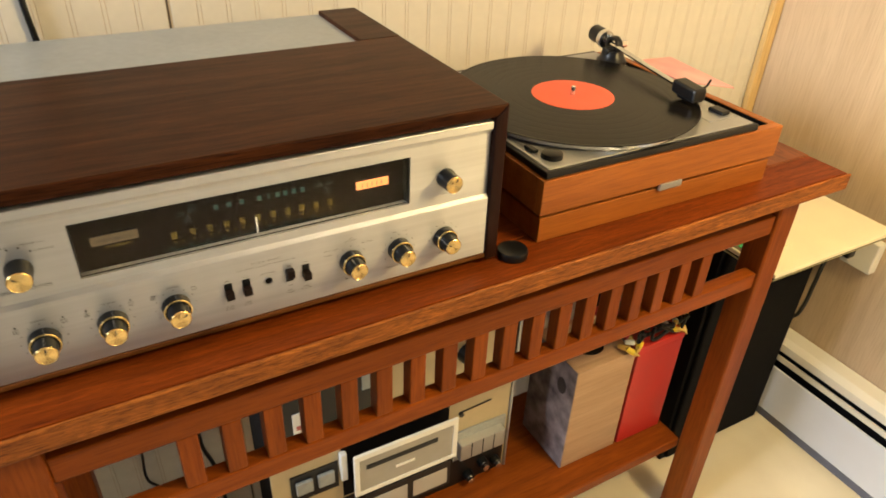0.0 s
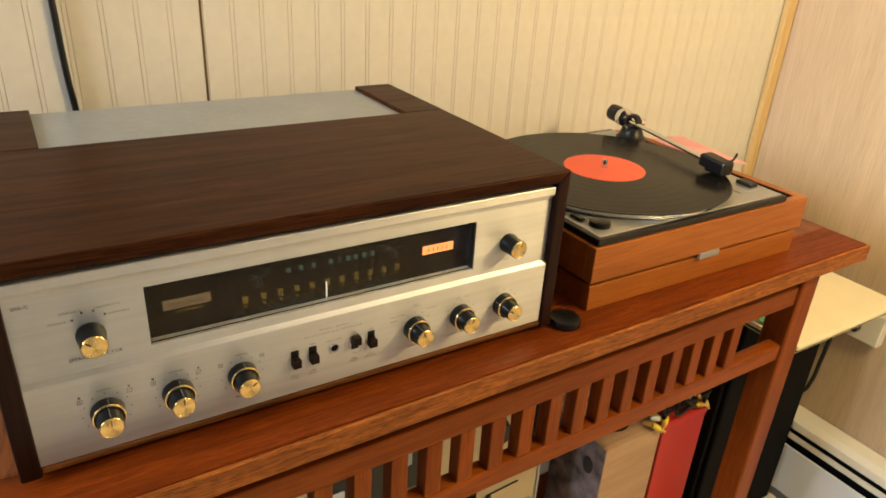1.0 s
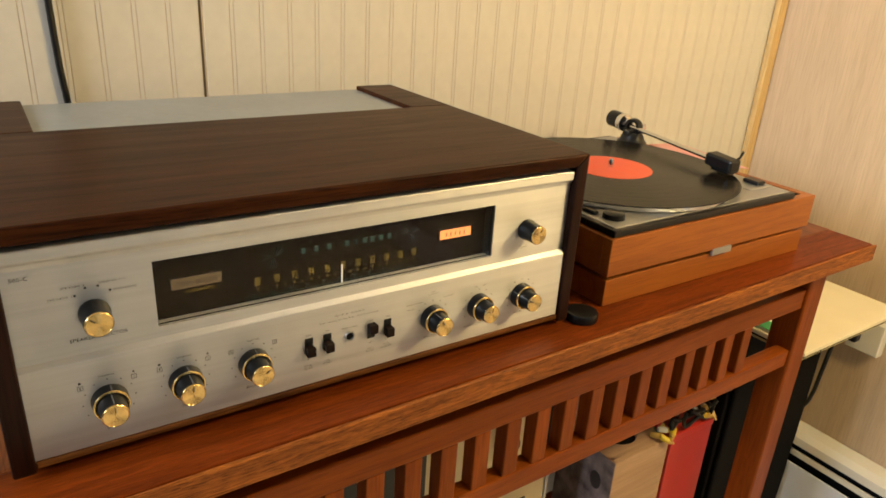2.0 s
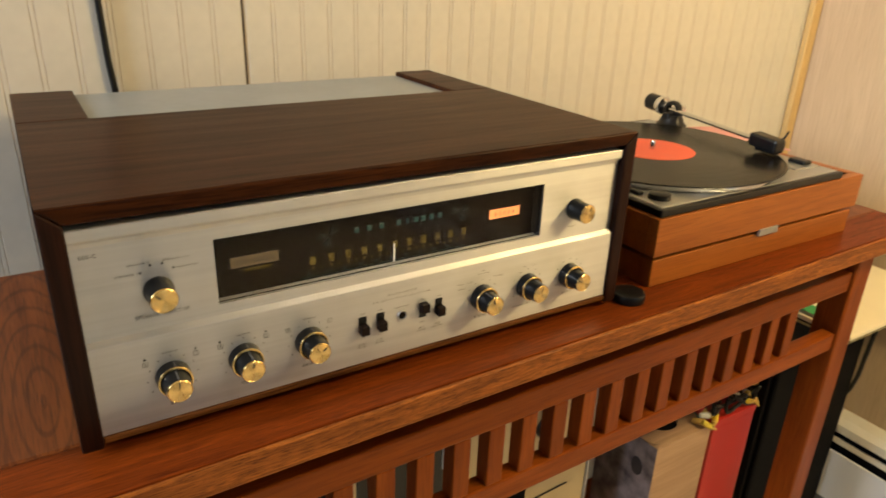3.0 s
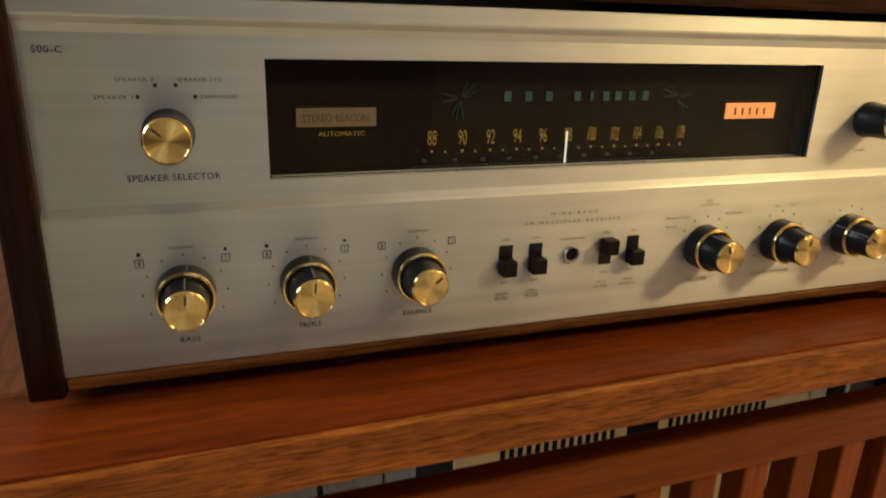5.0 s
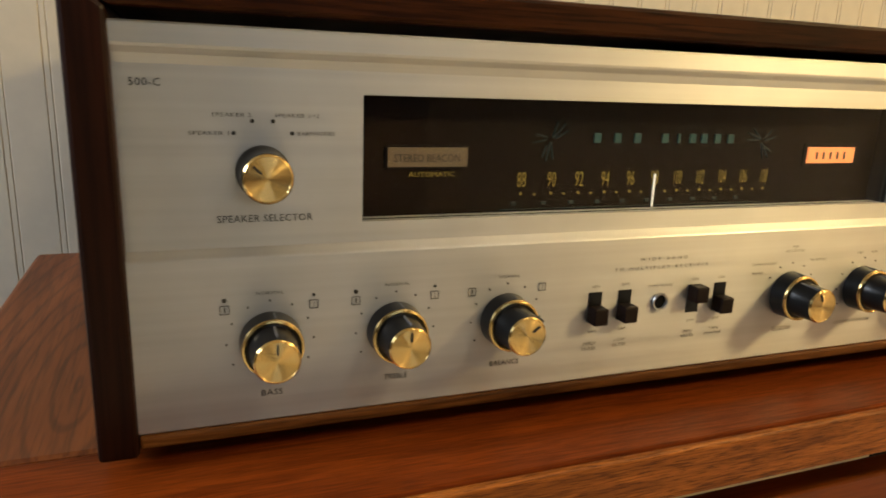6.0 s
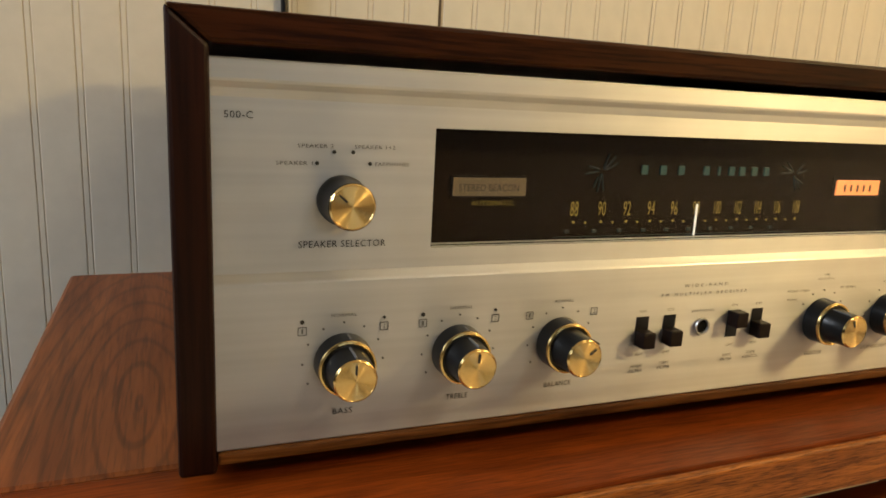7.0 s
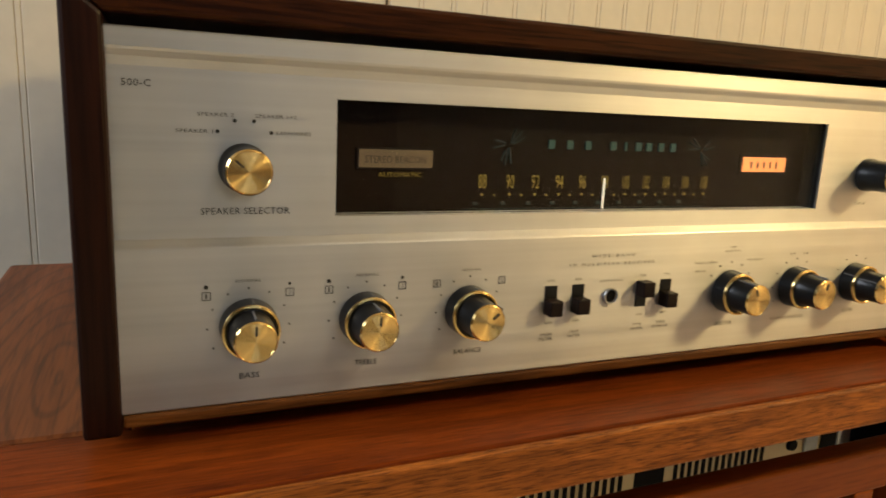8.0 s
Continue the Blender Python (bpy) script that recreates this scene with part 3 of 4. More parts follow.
# slide switches and socket
for x, up in ((0.1770, 0), (0.1915, 0), (0.2277, 1), (0.2420, 0)):
    sw = part("slide_switch", box(x - 0.0032, x + 0.0032, -0.0038, -0.0030, 0.7747, 0.7877), BLACK, rec, "slide switch with a dark brown button")
    z0 = 0.7807 if up else 0.7747
    part("button", box(x - 0.0033, x + 0.0033, -0.0100, -0.0036, z0, z0 + 0.0072, 0.0006), BROWN_BTN, sw)
sock = part("socket", lathe([(0.0031, 0.0004), (0.0038, 0.0004), (0.0041, 0.0010), (0.0038, 0.0016), (0.0032, 0.0014), (0.0030, 0.0002)], pose(0.2095, -0.0036, 0.7812, 90), 28), SILVER, rec, "small headphone socket", smooth=True)
part("socket_hole", lathe([(0.0031, 0.0), (0.0031, 0.0005), (0, 0.0005)], pose(0.2095, -0.0036, 0.7812, 90), 24), BLACK_MATT, sock)


# ---- knobs ----
def knob(x, z, double=True, turn=0.0, skirt_turn=0.0):
    m = pose(x, -0.0036 if z < 0.81 else 0.0, z, 90, 0, 0)
    if double:
        prof = [(0.0, 0), (0.0110, 0), (0.0109, 0.002), (0.0106, 0.0072), (0.0100, 0.0078), (0.0085, 0.0082), (0.0083, 0.0085), (0.0079, 0.0192), (0.0, 0.0192)]
        ring = [(0.0092, 0.0078), (0.0104, 0.0071), (0.0107, 0.0077), (0.0105, 0.0086), (0.0098, 0.0088), (0.0091, 0.0082)]
        h, r = 0.0192, 0.0076
    else:
        prof = [(0.0, 0), (0.0090, 0), (0.0090, 0.003), (0.0084, 0.004), (0.0082, 0.0165), (0.0, 0.0165)]
        ring, h, r = None, 0.0165, 0.0078
    k = part("knob", lathe(prof, m, 48), BLACK, rec, "black control knob with a brass cap", origin=m.translation, smooth=True)
    if ring:
        part("ring", lathe(ring, m, 48), GOLD, k, "polished brass ring", smooth=True)
    spun = [(r + 0.0002, h - 0.0010), (r + 0.0002, h + 0.0003), (r - 0.0004, h + 0.0009)]
    for i in range(36):
        q = (r - 0.0006) * (1 - i / 36)
        spun += [(q, h + 0.0007), (q - 0.0001, h + 0.0007 + (0.00001, 0.000022, 0.000034)[i % 3])]
    part("cap", lathe(spun + [(0, h + 0.0007)], m, 72), GOLD, k, "spun brass cap", origin=m.translation)
    f = m @ pose(0, 0, 0, 0, 0, -turn)
    mark = box(-0.00035, 0.00035, 0.0026, 0.0060, h + 0.0007, h + 0.0011)
    mark.transform(f)
    part("pointer", mark, INK, k, "black pointer line")
    if double:
        mark = box(-0.0003, 0.0003, 0.0079, 0.0088, 0.009, 0.0188)
        mark.transform(m @ pose(0, 0, 0, 0, 0, -turn))
        mark2 = box(-0.0003, 0.0003, 0.0102, 0.0111, 0.001, 0.0072)
        mark2.transform(m @ pose(0, 0, 0, 0, 0, -skirt_turn))
        part("groove", merged(mark, mark2), GROOVE_GREY, k)


for kx, turn, st in ((0.044, 2, 6), (0.090, 4, 6), (0.136, 52, 4), (0.283, -20, 0), (0.329, 10, 0), (0.375, -60, -60)):
    knob(kx, 0.7793, True, turn, st)
knob(0.043, 0.8392, False, -48)
knob(0.3765, 0.8392, False, 30)

# ---- turntable ----
tt = thing("turntable", (0.666, 0.155, TOP), "automatic turntable on a two-tier teak plinth", "turntable")
QX0, QX1, QY0, QY1 = 0.490, 0.842, 0.002, 0.320
part("plinth", box(QX0 + 0.003, QX1 - 0.003, QY0 + 0.003, QY1 - 0.003, TOP + 0.0002, 0.7638, 0.001), PLINTH, tt)
part("plinth_gap", box(QX0 + 0.012, QX1 - 0.012, QY0 + 0.012, QY1 - 0.012, 0.7638, 0.7688), BLACK_MATT, tt)
UZ = 0.8085
part("upper_plinth", box(QX0, QX1, QY0, QY0 + 0.012, 0.7688, UZ, 0.0010), PLINTH, tt)
part("upper_plinth", box(QX0, QX1, QY1 - 0.012, QY1, 0.7688, UZ, 0.0010), PLINTH, tt)
part("upper_plinth", box(QX0, QX0 + 0.012, QY0 + 0.0122, QY1 - 0.0122, 0.7688, UZ, 0.0010), PLINTH, tt)
part("upper_plinth", box(QX1 - 0.012, QX1, QY0 + 0.0122, QY1 - 0.0122, 0.7688, UZ, 0.0010), PLINTH, tt)
part("well", box(QX0 + 0.012, QX1 - 0.012, QY0 + 0.012, QY1 - 0.012, 0.7689, 0.7990), BLACK_MATT, tt)
# Black sheets added over the inner teak sides to keep the well dark.
for q in ((QX1 - 0.0130, QX1 - 0.0122, QY0 + 0.0125, QY1 - 0.0125), (QX0 + 0.0125, QX1 - 0.0132, QY1 - 0.0130, QY1 - 0.0122)):
    part("well_dark_sheet", box(*q, 0.7991, UZ - 0.0012), BLACK_MATT, tt)
part("badge", box(0.6535, 0.6865, QY0 - 0.0016, QY0 + 0.002, 0.7625, 0.7705, 0.0006), SILVER, tt, "small silver badge plate")
part("deck_rim", box(QX0 + 0.004, QX1 - 0.043, QY0 + 0.002, QY1 - 0.013, 0.8087, 0.8165, 0.0015), BLACK, tt, "black edge of the deck")
part("deck_plate", box(QX0 + 0.009, QX1 - 0.047, QY0 + 0.007, QY1 - 0.021, 0.8150, 0.8176, 0.002), SILVER, tt, "silver painted deck plate")
SP = (0.638, 0.152)
part("platter", lathe([(0, 0), (0.140, 0), (0.1455, 0.0010), (0.1462, 0.0052), (0.145, 0.0062), (0, 0.0062)], pose(*SP, 0.8177), 96), CHROME, tt, "bright metal platter", smooth=True)
part("spindle", lathe([(0.0033, 0), (0.0033, 0.009), (0.0024, 0.0118), (0, 0.0125)], pose(*SP, 0.8239), 20), CHROME, tt, smooth=True)
PX, PY = 0.783, 0.250
pivot = part("arm_base", lathe([(0, 0), (0.021, 0), (0.021, 0.005), (0.017, 0.009), (0.016, 0.013), (0.013, 0.018), (0, 0.018)], pose(PX, PY, 0.8176), 32), BLACK, tt, "black tonearm base", smooth=True)
part("gimbal", lathe([(0.0085, -0.0045), (0.0128, -0.0045), (0.0138, 0.0), (0.0128, 0.0045), (0.0085, 0.0045)], pose(PX, PY, 0.8420, 90, 0, 90), 32), BLACK, pivot, smooth=True)
part("gimbal_yoke", box(PX - 0.016, PX + 0.016, PY - 0.006, PY + 0.006, 0.8305, 0.8395, 0.002), BLACK, pivot)
part("bearing", lathe([(0.0050, 0), (0.0050, 0.009), (0.003, 0.0105), (0, 0.0105)], pose(PX + 0.012, PY, 0.8420, 0, 90, 0), 20), CHROME, pivot, "chrome bearing screw", smooth=True)
HX, HY = 0.7565, 0.094
arm = part("tonearm", tube([(PX + 0.002, PY + 0.018, 0.8438), (PX - 0.001, PY - 0.005, 0.8425), (HX + 0.009, HY + 0.06, 0.8400), (HX, HY, 0.8380)], 0.0030, seg=14), CHROME, tt, "slim silver tonearm tube", smooth=True)
part("counterweight", lathe([(0, 0), (0.0108, 0), (0.0118, 0.001), (0.0118, 0.020), (0.0108, 0.021), (0, 0.021)], pose(PX + 0.003, PY + 0.028, 0.8455, -88, 0, -8), 36), BLACK, arm, "black counterweight", smooth=True)
part("weight_ring", lathe([(0.0, -0.0045), (0.0120, -0.0045), (0.0127, -0.003), (0.0127, 0.003), (0.0120, 0.0045), (0, 0.0045)], pose(PX + 0.002, PY + 0.022, 0.8450, -88, 0, -8), 36), CHROME, arm, "silver scale ring", smooth=True)
head = box(HX - 0.0105, HX + 0.0105, HY - 0.032, HY + 0.006, 0.8315, 0.8475, 0.003)
for v in head.verts:
    if v.co.y < HY - 0.01:
        v.co.z -= 0.003
part("head_shell", head, BLACK, arm, "black head shell")
part("cartridge", box(HX - 0.0085, HX + 0.0085, HY - 0.030, HY - 0.004, 0.8275, 0.8325, 0.001), BLACK_MATT, arm)
part("stylus", tube([(HX, HY - 0.024, 0.8276), (HX, HY - 0.027, 0.8256)], 0.0008, seg=6), CHROME, arm)
part("finger_lift", tube(smooth_path([(HX + 0.0105, HY - 0.020, 0.840), (HX + 0.016, HY - 0.024, 0.844), (HX + 0.0175, HY - 0.027, 0.853)], 5), 0.0014), BLACK, arm)
part("head_screw", lathe([(0, 0), (0.0028, 0), (0.0028, 0.003), (0, 0.003)], pose(HX + 0.0100, HY - 0.026, 0.8345, 0, 90, 0), 14), CHROME, arm, smooth=True)
part("arm_board", box(0.746, 0.792, 0.03, 0.295, 0.8172, 0.8186, 0.0005), SILVER, tt)
part("control_lever", box(0.770, 0.7845, 0.036, 0.058, 0.8187, 0.8235, 0.0015), BLACK, tt)
part("control_lever", box(0.778, 0.7855, 0.080, 0.110, 0.8187, 0.8245, 0.0015), BLACK, tt)
part("cue_lever", tube([(0.788, 0.14, 0.819), (0.790, 0.128, 0.824), (0.790, 0.112, 0.826)], 0.002), BLACK, tt)
part("pitch_knob", lathe([(0, 0), (0.0115, 0), (0.011, 0.005), (0.0095, 0.006), (0, 0.006)], pose(0.519, 0.031, 0.8177), 28), BLACK, tt, smooth=True)
part("speed_lever", box(0.505, 0.512, 0.045, 0.062, 0.8177, 0.8215, 0.001), BLACK, tt)

record = thing("record", (*SP, 0.8239), "black vinyl record with an orange-red label, lying on the platter", "record")
prof = [(0.0036, 0), (0.150, 0.0003), (0.151, 0.0009), (0.150, 0.0016), (0.1475, 0.0015)]
for k in range(40):
    r = 0.1465 - 0.0022 * k
    prof += [(r, 0.0014 if k % 6 else 0.00125), (r - 0.0011, 0.0014)]
prof += [(0.056, 0.0014), (0.0036, 0.0014)]
part("disc", lathe(prof, pose(*SP, 0.8240), 128), VINYL, record, "grooved black vinyl", smooth=True)
part("label", lathe([(0.0036, 0.0015), (0.0036, 0.0018), (0.0500, 0.0018), (0.0502, 0.0014)], pose(*SP, 0.8240), 64), LABEL, record, "orange-red paper label")

ps = thing("pink_sleeve", (0.90, 0.23, 0.80), "pale pink paper sleeve tucked beside the turntable", "paper sleeve")
bm = bmesh.new()
lo = [(0.838, 0.165, 0.8090), (0.838, 0.262, 0.8090), (0.935, 0.282, 0.797), (0.938, 0.156, 0.789)]
a = [bm.verts.new(p) for p in lo]
b = [bm.verts.new((p[0], p[1], p[2] + 0.0015)) for p in lo]
for i in range(4):
    bm.faces.new((a[i], a[(i + 1) % 4], b[(i + 1) % 4], b[i]))
bm.faces.new(a[::-1])
bm.faces.new(b)
part("sleeve", bm, material("pink_paper", (0.72, 0.44, 0.42), 0.6, var=0.25, scale=18, colour2=(0.66, 0.24, 0.24)), ps)

puck = thing("black_puck", (0.458, -0.002, TOP), "small round black rubber puck between receiver and turntable", "puck")
part("body", lathe([(0, 0.0002), (0.0155, 0.0002), (0.0160, 0.002), (0.0160, 0.0065), (0.0150, 0.0085), (0.011, 0.0095), (0, 0.0090)], pose(0.4565, -0.003, TOP), 36), BLACK, puck, smooth=True)

# ---- things on the lower shelf ----
SH = 0.1872
wb = thing("wooden_box", (0.74, 0.15, SH), "pale wooden box with a weathered side and round hole on top", "box")
WBX0, WBX1, WBY0, WBY1, WBZ = 0.676, 0.7910, 0.090, 0.200, 0.402
part("front_panel", box(WBX0 + 0.0002, WBX1, WBY0, WBY0 + 0.008, SH, WBZ, 0.001), CARD, wb)
part("weathered_side", box(WBX0 - 0.0015, WBX0, WBY0, WBY1, SH, WBZ - 0.001, 0.0003), CARD_DARK, wb, "dark weathered side")
part("knot", lathe([(0.0, 0.0012), (0.010, 0.0012), (0.0155, 0.0006), (0.0165, 0)], pose(WBX0 - 0.0015, WBY0 + 0.030, WBZ - 0.050, 0, -90, 0) @ Matrix.Diagonal((0.95, 0.65, 1, 1)), 24), KNOT, wb, "dark knot in the wood")
part("body", box(WBX0 + 0.0002, WBX1, WBY0 + 0.0082, WBY1, SH, WBZ - 0.006, 0.001), CARD, wb)
bm = bmesh.new()
N = 32
cx, cy, rr = 0.731, 0.142, 0.030
ring0, ring1, low0 = [], [], []
for i in range(N):
    ang = 2 * math.pi * i / N
    c, sn = math.cos(ang), math.sin(ang)
    ex = min((((WBX1 if c > 0 else WBX0) - cx) / c) if abs(c) > 1e-6 else 9, (((WBY1 if sn > 0 else WBY0 + 0.0082) - cy) / sn) if abs(sn) > 1e-6 else 9)
    ring0.append(bm.verts.new((cx + rr * c, cy + rr * sn, WBZ)))
    ring1.append(bm.verts.new((cx + ex * c, cy + ex * sn, WBZ)))
    low0.append(bm.verts.new((cx + rr * c, cy + rr * sn, WBZ - 0.006)))
for i in range(N):
    j = (i + 1) % N
    bm.faces.new((ring0[i], ring0[j], ring1[j], ring1[i]))
    bm.faces.new((low0[i], low0[j], ring0[j], ring0[i]))
bmesh.ops.recalc_face_normals(bm, faces=bm.faces)
part("top_panel", bm, CARD, wb)
# Black disc over the solid body stands for the unlit inside of the hole.
part("hole_dark_disc", lathe([(0.0295, 0), (0.0295, 0.0004), (0, 0.0004)], pose(cx, cy, WBZ - 0.0058), 32), BLACK_MATT, wb)
part("string", tube(smooth_path([(0.772, 0.150, WBZ + 0.001), (0.785, 0.130, WBZ + 0.008), (0.783, 0.108, WBZ + 0.004), (0.779, 0.0935, WBZ + 0.001), (0.778, 0.0925, WBZ - 0.012)], 6), 0.0012), material("teal_string", (0.10, 0.22, 0.17), 0.7), wb, "thin teal string")

rb = thing("red_box", (0.846, 0.15, SH), "bright red card box standing on the lower shelf", "box")
part("body", box(0.7965, 0.8950, 0.089, 0.205, SH, 0.392, 0.0015), RED, rb)
part("lid", box(0.7955, 0.8960, 0.088, 0.206, 0.3922, 0.405, 0.0015), RED, rb)

cb = thing("audio_cables", (0.85, 0.12, 0.405), "tangle of black audio cables with coloured plugs on the boxes", "cable")
rnd = random.Random(5)
PLUGS = [material("plug_" + nme, c, 0.35) for nme, c in (("red", (0.6, 0.02, 0.03)), ("white", (0.75, 0.75, 0.72)), ("yellow", (0.75, 0.55, 0.03)), ("gold", (0.7, 0.45, 0.1)))]
for k in range(11):
    x0, y0 = rnd.uniform(0.79, 0.885), rnd.uniform(0.10, 0.19)
    pts = [(x0, y0, 0.411)]
    for q in range(4):
        pts.append((min(0.889, max(0.79, pts[-1][0] + rnd.uniform(-0.05, 0.05))), min(0.19, max(0.09, pts[-1][1] + rnd.uniform(-0.05, 0.03))), 0.411 + rnd.uniform(0, 0.030)))
    part("cable", tube(smooth_path(pts, 6), 0.003, seg=8), BLACK, cb)
for k, (x, y, z, c) in enumerate(((0.776, 0.086, 0.409, 2), (0.783, 0.097, 0.417, 1), (0.790, 0.086, 0.415, 2), (0.772, 0.099, 0.409, 3), (0.781, 0.108, 0.425, 0), (0.868, 0.090, 0.418, 2), (0.874, 0.097, 0.428, 1), (0.880, 0.103, 0.437, 0), (0.889, 0.092, 0.415, 3), (0.861, 0.100, 0.424, 1), (0.893, 0.108, 0.433, 3))):
    d = Vector((rnd.uniform(-1, 1), rnd.uniform(-1, -0.2), rnd.uniform(-0.6, 0.3))).normalized()
    m = Matrix.Translation((x, y, z)) @ d.to_track_quat("Z", "Y").to_matrix().to_4x4()
    plug = part("plug", lathe([(0, -0.010), (0.0036, -0.010), (0.0046, -0.004), (0.0046, 0.004), (0, 0.004)], m, 14), PLUGS[c], cb, smooth=True)
    part("contact", lathe([(0.0040, 0.0042), (0.0040, 0.009), (0.002, 0.009), (0.0015, 0.014), (0, 0.014)], m, 12), PLUGS[3], plug, smooth=True)

deck = thing("tape_deck", (0.40, 0.2, SH), "beige upright tape deck with chrome controls on the lower shelf", "tape deck")
DX0, DX1, DY = 0.213, 0.592, 0.142
part("case", box(DX0 + 0.003, DX1 - 0.003, DY + 0.004, 0.250, SH, 0.597, 0.002), BLACK_MATT, deck, "dark case")
part("face_plate", box(DX0, DX1, DY, DY + 0.0038, SH, 0.600, 0.001), BEIGE, deck, "beige metal face plate")
part("edge_trim", box(DX1 + 0.0002, DX1 + 0.0045, DY - 0.003, DY + 0.02, SH, 0.600, 0.001), SILVER, deck)
part("top_plate", box(DX0, DX1, DY + 0.004, 0.250, 0.5975, 0.600, 0.0008), BEIGE, deck)
for k in range(14):
    for x0 in (0.250, 0.402):
        part("vent_slot", box(x0 + 0.0074 * k, x0 + 0.0074 * k + 0.0040, DY - 0.0006, DY - 0.0001, 0.562, 0.594), BLACK_MATT, deck)
part("vent_hole", box(0.362, 0.392, DY - 0.0006, DY - 0.0001, 0.560, 0.588), BLACK_MATT, deck)
part("corner_screw", lathe([(0, 0), (0.006, 0), (0.005, 0.003), (0, 0.003)], pose(0.535, DY - 0.0001, 0.582, 90), 20), BLACK_MATT, deck)
part("corner_clip", box(0.550, 0.566, DY - 0.003, DY - 0.0001, 0.570, 0.592, 0.001), GREY, deck)
part("dark_end", box(0.572, 0.5915, DY - 0.0012, DY - 0.0001, 0.430, 0.5995), BLACK_MATT, deck)
part("tape_well", box(0.312, 0.482, DY - 0.0012, DY - 0.0002, 0.272, 0.418), BLACK_MATT, deck, "dark tape well")
door = part("door", box(0.3215, 0.4855, 0.118, 0.1225, 0.360, 0.3705, 0.001), WHITE, deck, "white framed cassette door standing ajar")
part("frame_bar", box(0.3215, 0.4855, 0.118, 0.1225, 0.2885, 0.296, 0.001), WHITE, door)
part("frame_bar", box(0.3215, 0.3295, 0.118, 0.1225, 0.2962, 0.3598, 0.001), WHITE, door)
part("frame_bar", box(0.4775, 0.4855, 0.118, 0.1225, 0.2962, 0.3598, 0.001), WHITE, door)
part("window", box(0.3297, 0.4773, 0.1195, 0.121, 0.2962, 0.3598), material("door_window", (0.36, 0.33, 0.28), 0.25, var=0.2, scale=20, bump=0), door, "grey plastic window")
part("printed_band", box(0.340, 0.452, 0.1185, 0.1193, 0.338, 0.3465), BLACK, door)
part("printed_band", box(0.385, 0.415, 0.1185, 0.1193, 0.318, 0.3225), WHITE, door)
part("hinge_arm", box(0.330, 0.336, 0.1227, DY, 0.290, 0.296), BLACK, door)
part("hinge_arm", box(0.470, 0.476, 0.1227, DY, 0.290, 0.296), BLACK, door)
part("hinge_tab", box(0.3075, 0.3175, 0.132, DY - 0.0004, 0.315, 0.368, 0.002), WHITE, deck)
part("switch_panel", box(0.238, 0.306, DY - 0.002, DY - 0.0002, 0.300, 0.352, 0.0006), BLACK, deck)
for x0 in (0.244, 0.275):
    part("rocker", box(x0, x0 + 0.024, DY - 0.008, DY - 0.0022, 0.317, 0.341, 0.002), GREY, deck)
part("lower_panel", box(0.232, 0.588, DY - 0.0018, DY - 0.0002, 0.190, 0.268, 0.0005), BLACK, deck, "black control panel")
METER_FACE = material("level_meter_face", (0.52, 0.49, 0.43), 0.35, var=0.1)
part("meter_window", box(0.345, 0.487, DY - 0.006, DY - 0.002, 0.205, 0.260, 0.001), material("meter_bezel", (0.03, 0.028, 0.025), 0.3), deck)
part("meter_face", box(0.352, 0.412, DY - 0.0068, DY - 0.0061, 0.212, 0.247), METER_FACE, deck)
part("meter_face", box(0.422, 0.481, DY - 0.0068, DY - 0.0061, 0.212, 0.247), METER_FACE, deck)
part("key_bar", box(0.497, 0.578, DY - 0.018, DY - 0.0004, 0.262, 0.297, 0.002), SILVER, deck, "row of silver keys")
for k in range(3):
    part("key_gap", box(0.516 + 0.02 * k, 0.5172 + 0.02 * k, DY - 0.0185, DY - 0.006, 0.263, 0.296), BLACK_MATT, deck)
part("key_base", box(0.492, 0.586, DY - 0.004, DY - 0.0002, 0.250, 0.312, 0.001), GREY, deck)
for x0, z0 in ((0.522, 0.206), (0.548, 0.222), (0.572, 0.214)):
    part("control_knob", lathe([(0, 0), (0.009, 0), (0.008, 0.011), (0, 0.011)], pose(x0, DY - 0.0020, z0, 90), 24), BLACK, deck, smooth=True)
    part("knob_cap", lathe([(0.006, 0.011), (0.006, 0.017), (0, 0.017)], pose(x0, DY - 0.0020, z0, 90), 20), CHROME, deck, smooth=True)
part("slider", tube([(0.500, DY - 0.001, 0.352), (0.556, DY - 0.001, 0.356)], 0.0012), BLACK, deck)
part("slider_knob", lathe([(0, 0), (0.004, 0), (0.004, 0.004), (0, 0.004)], pose(0.503, DY - 0.0002, 0.349, 90), 16), BLACK, deck)
part("slider", tube([(0.245, DY - 0.001, 0.385), (0.298, DY - 0.001, 0.392)], 0.0012), BLACK, deck)
part("upper_panel", box(0.235, 0.385, DY - 0.002, DY - 0.0002, 0.428, 0.520, 0.0008), BLACK, deck, "black upper panel")
part("paper_tag", box(0.250, 0.280, DY - 0.004, DY - 0.0022, 0.430, 0.468, 0.0005), WHITE, deck, "white printed tag")
part("tag_print", box(0.254, 0.276, DY - 0.0046, DY - 0.0042, 0.440, 0.447), material("tag_red", (0.5, 0.12, 0.1), 0.5), deck)
part("paper_tag", box(0.345, 0.372, DY - 0.004, DY - 0.0022, 0.470, 0.500, 0.0005), GREY, deck)
part("reel_knob", lathe([(0, 0), (0.018, 0), (0.015, 0.014), (0, 0.014)], pose(0.508, DY - 0.0002, 0.470, 90), 28), BLACK, deck, smooth=True)
part("lever", tube([(0.480, DY - 0.002, 0.400), (0.492, DY - 0.012, 0.418)], 0.003), BLACK, deck)

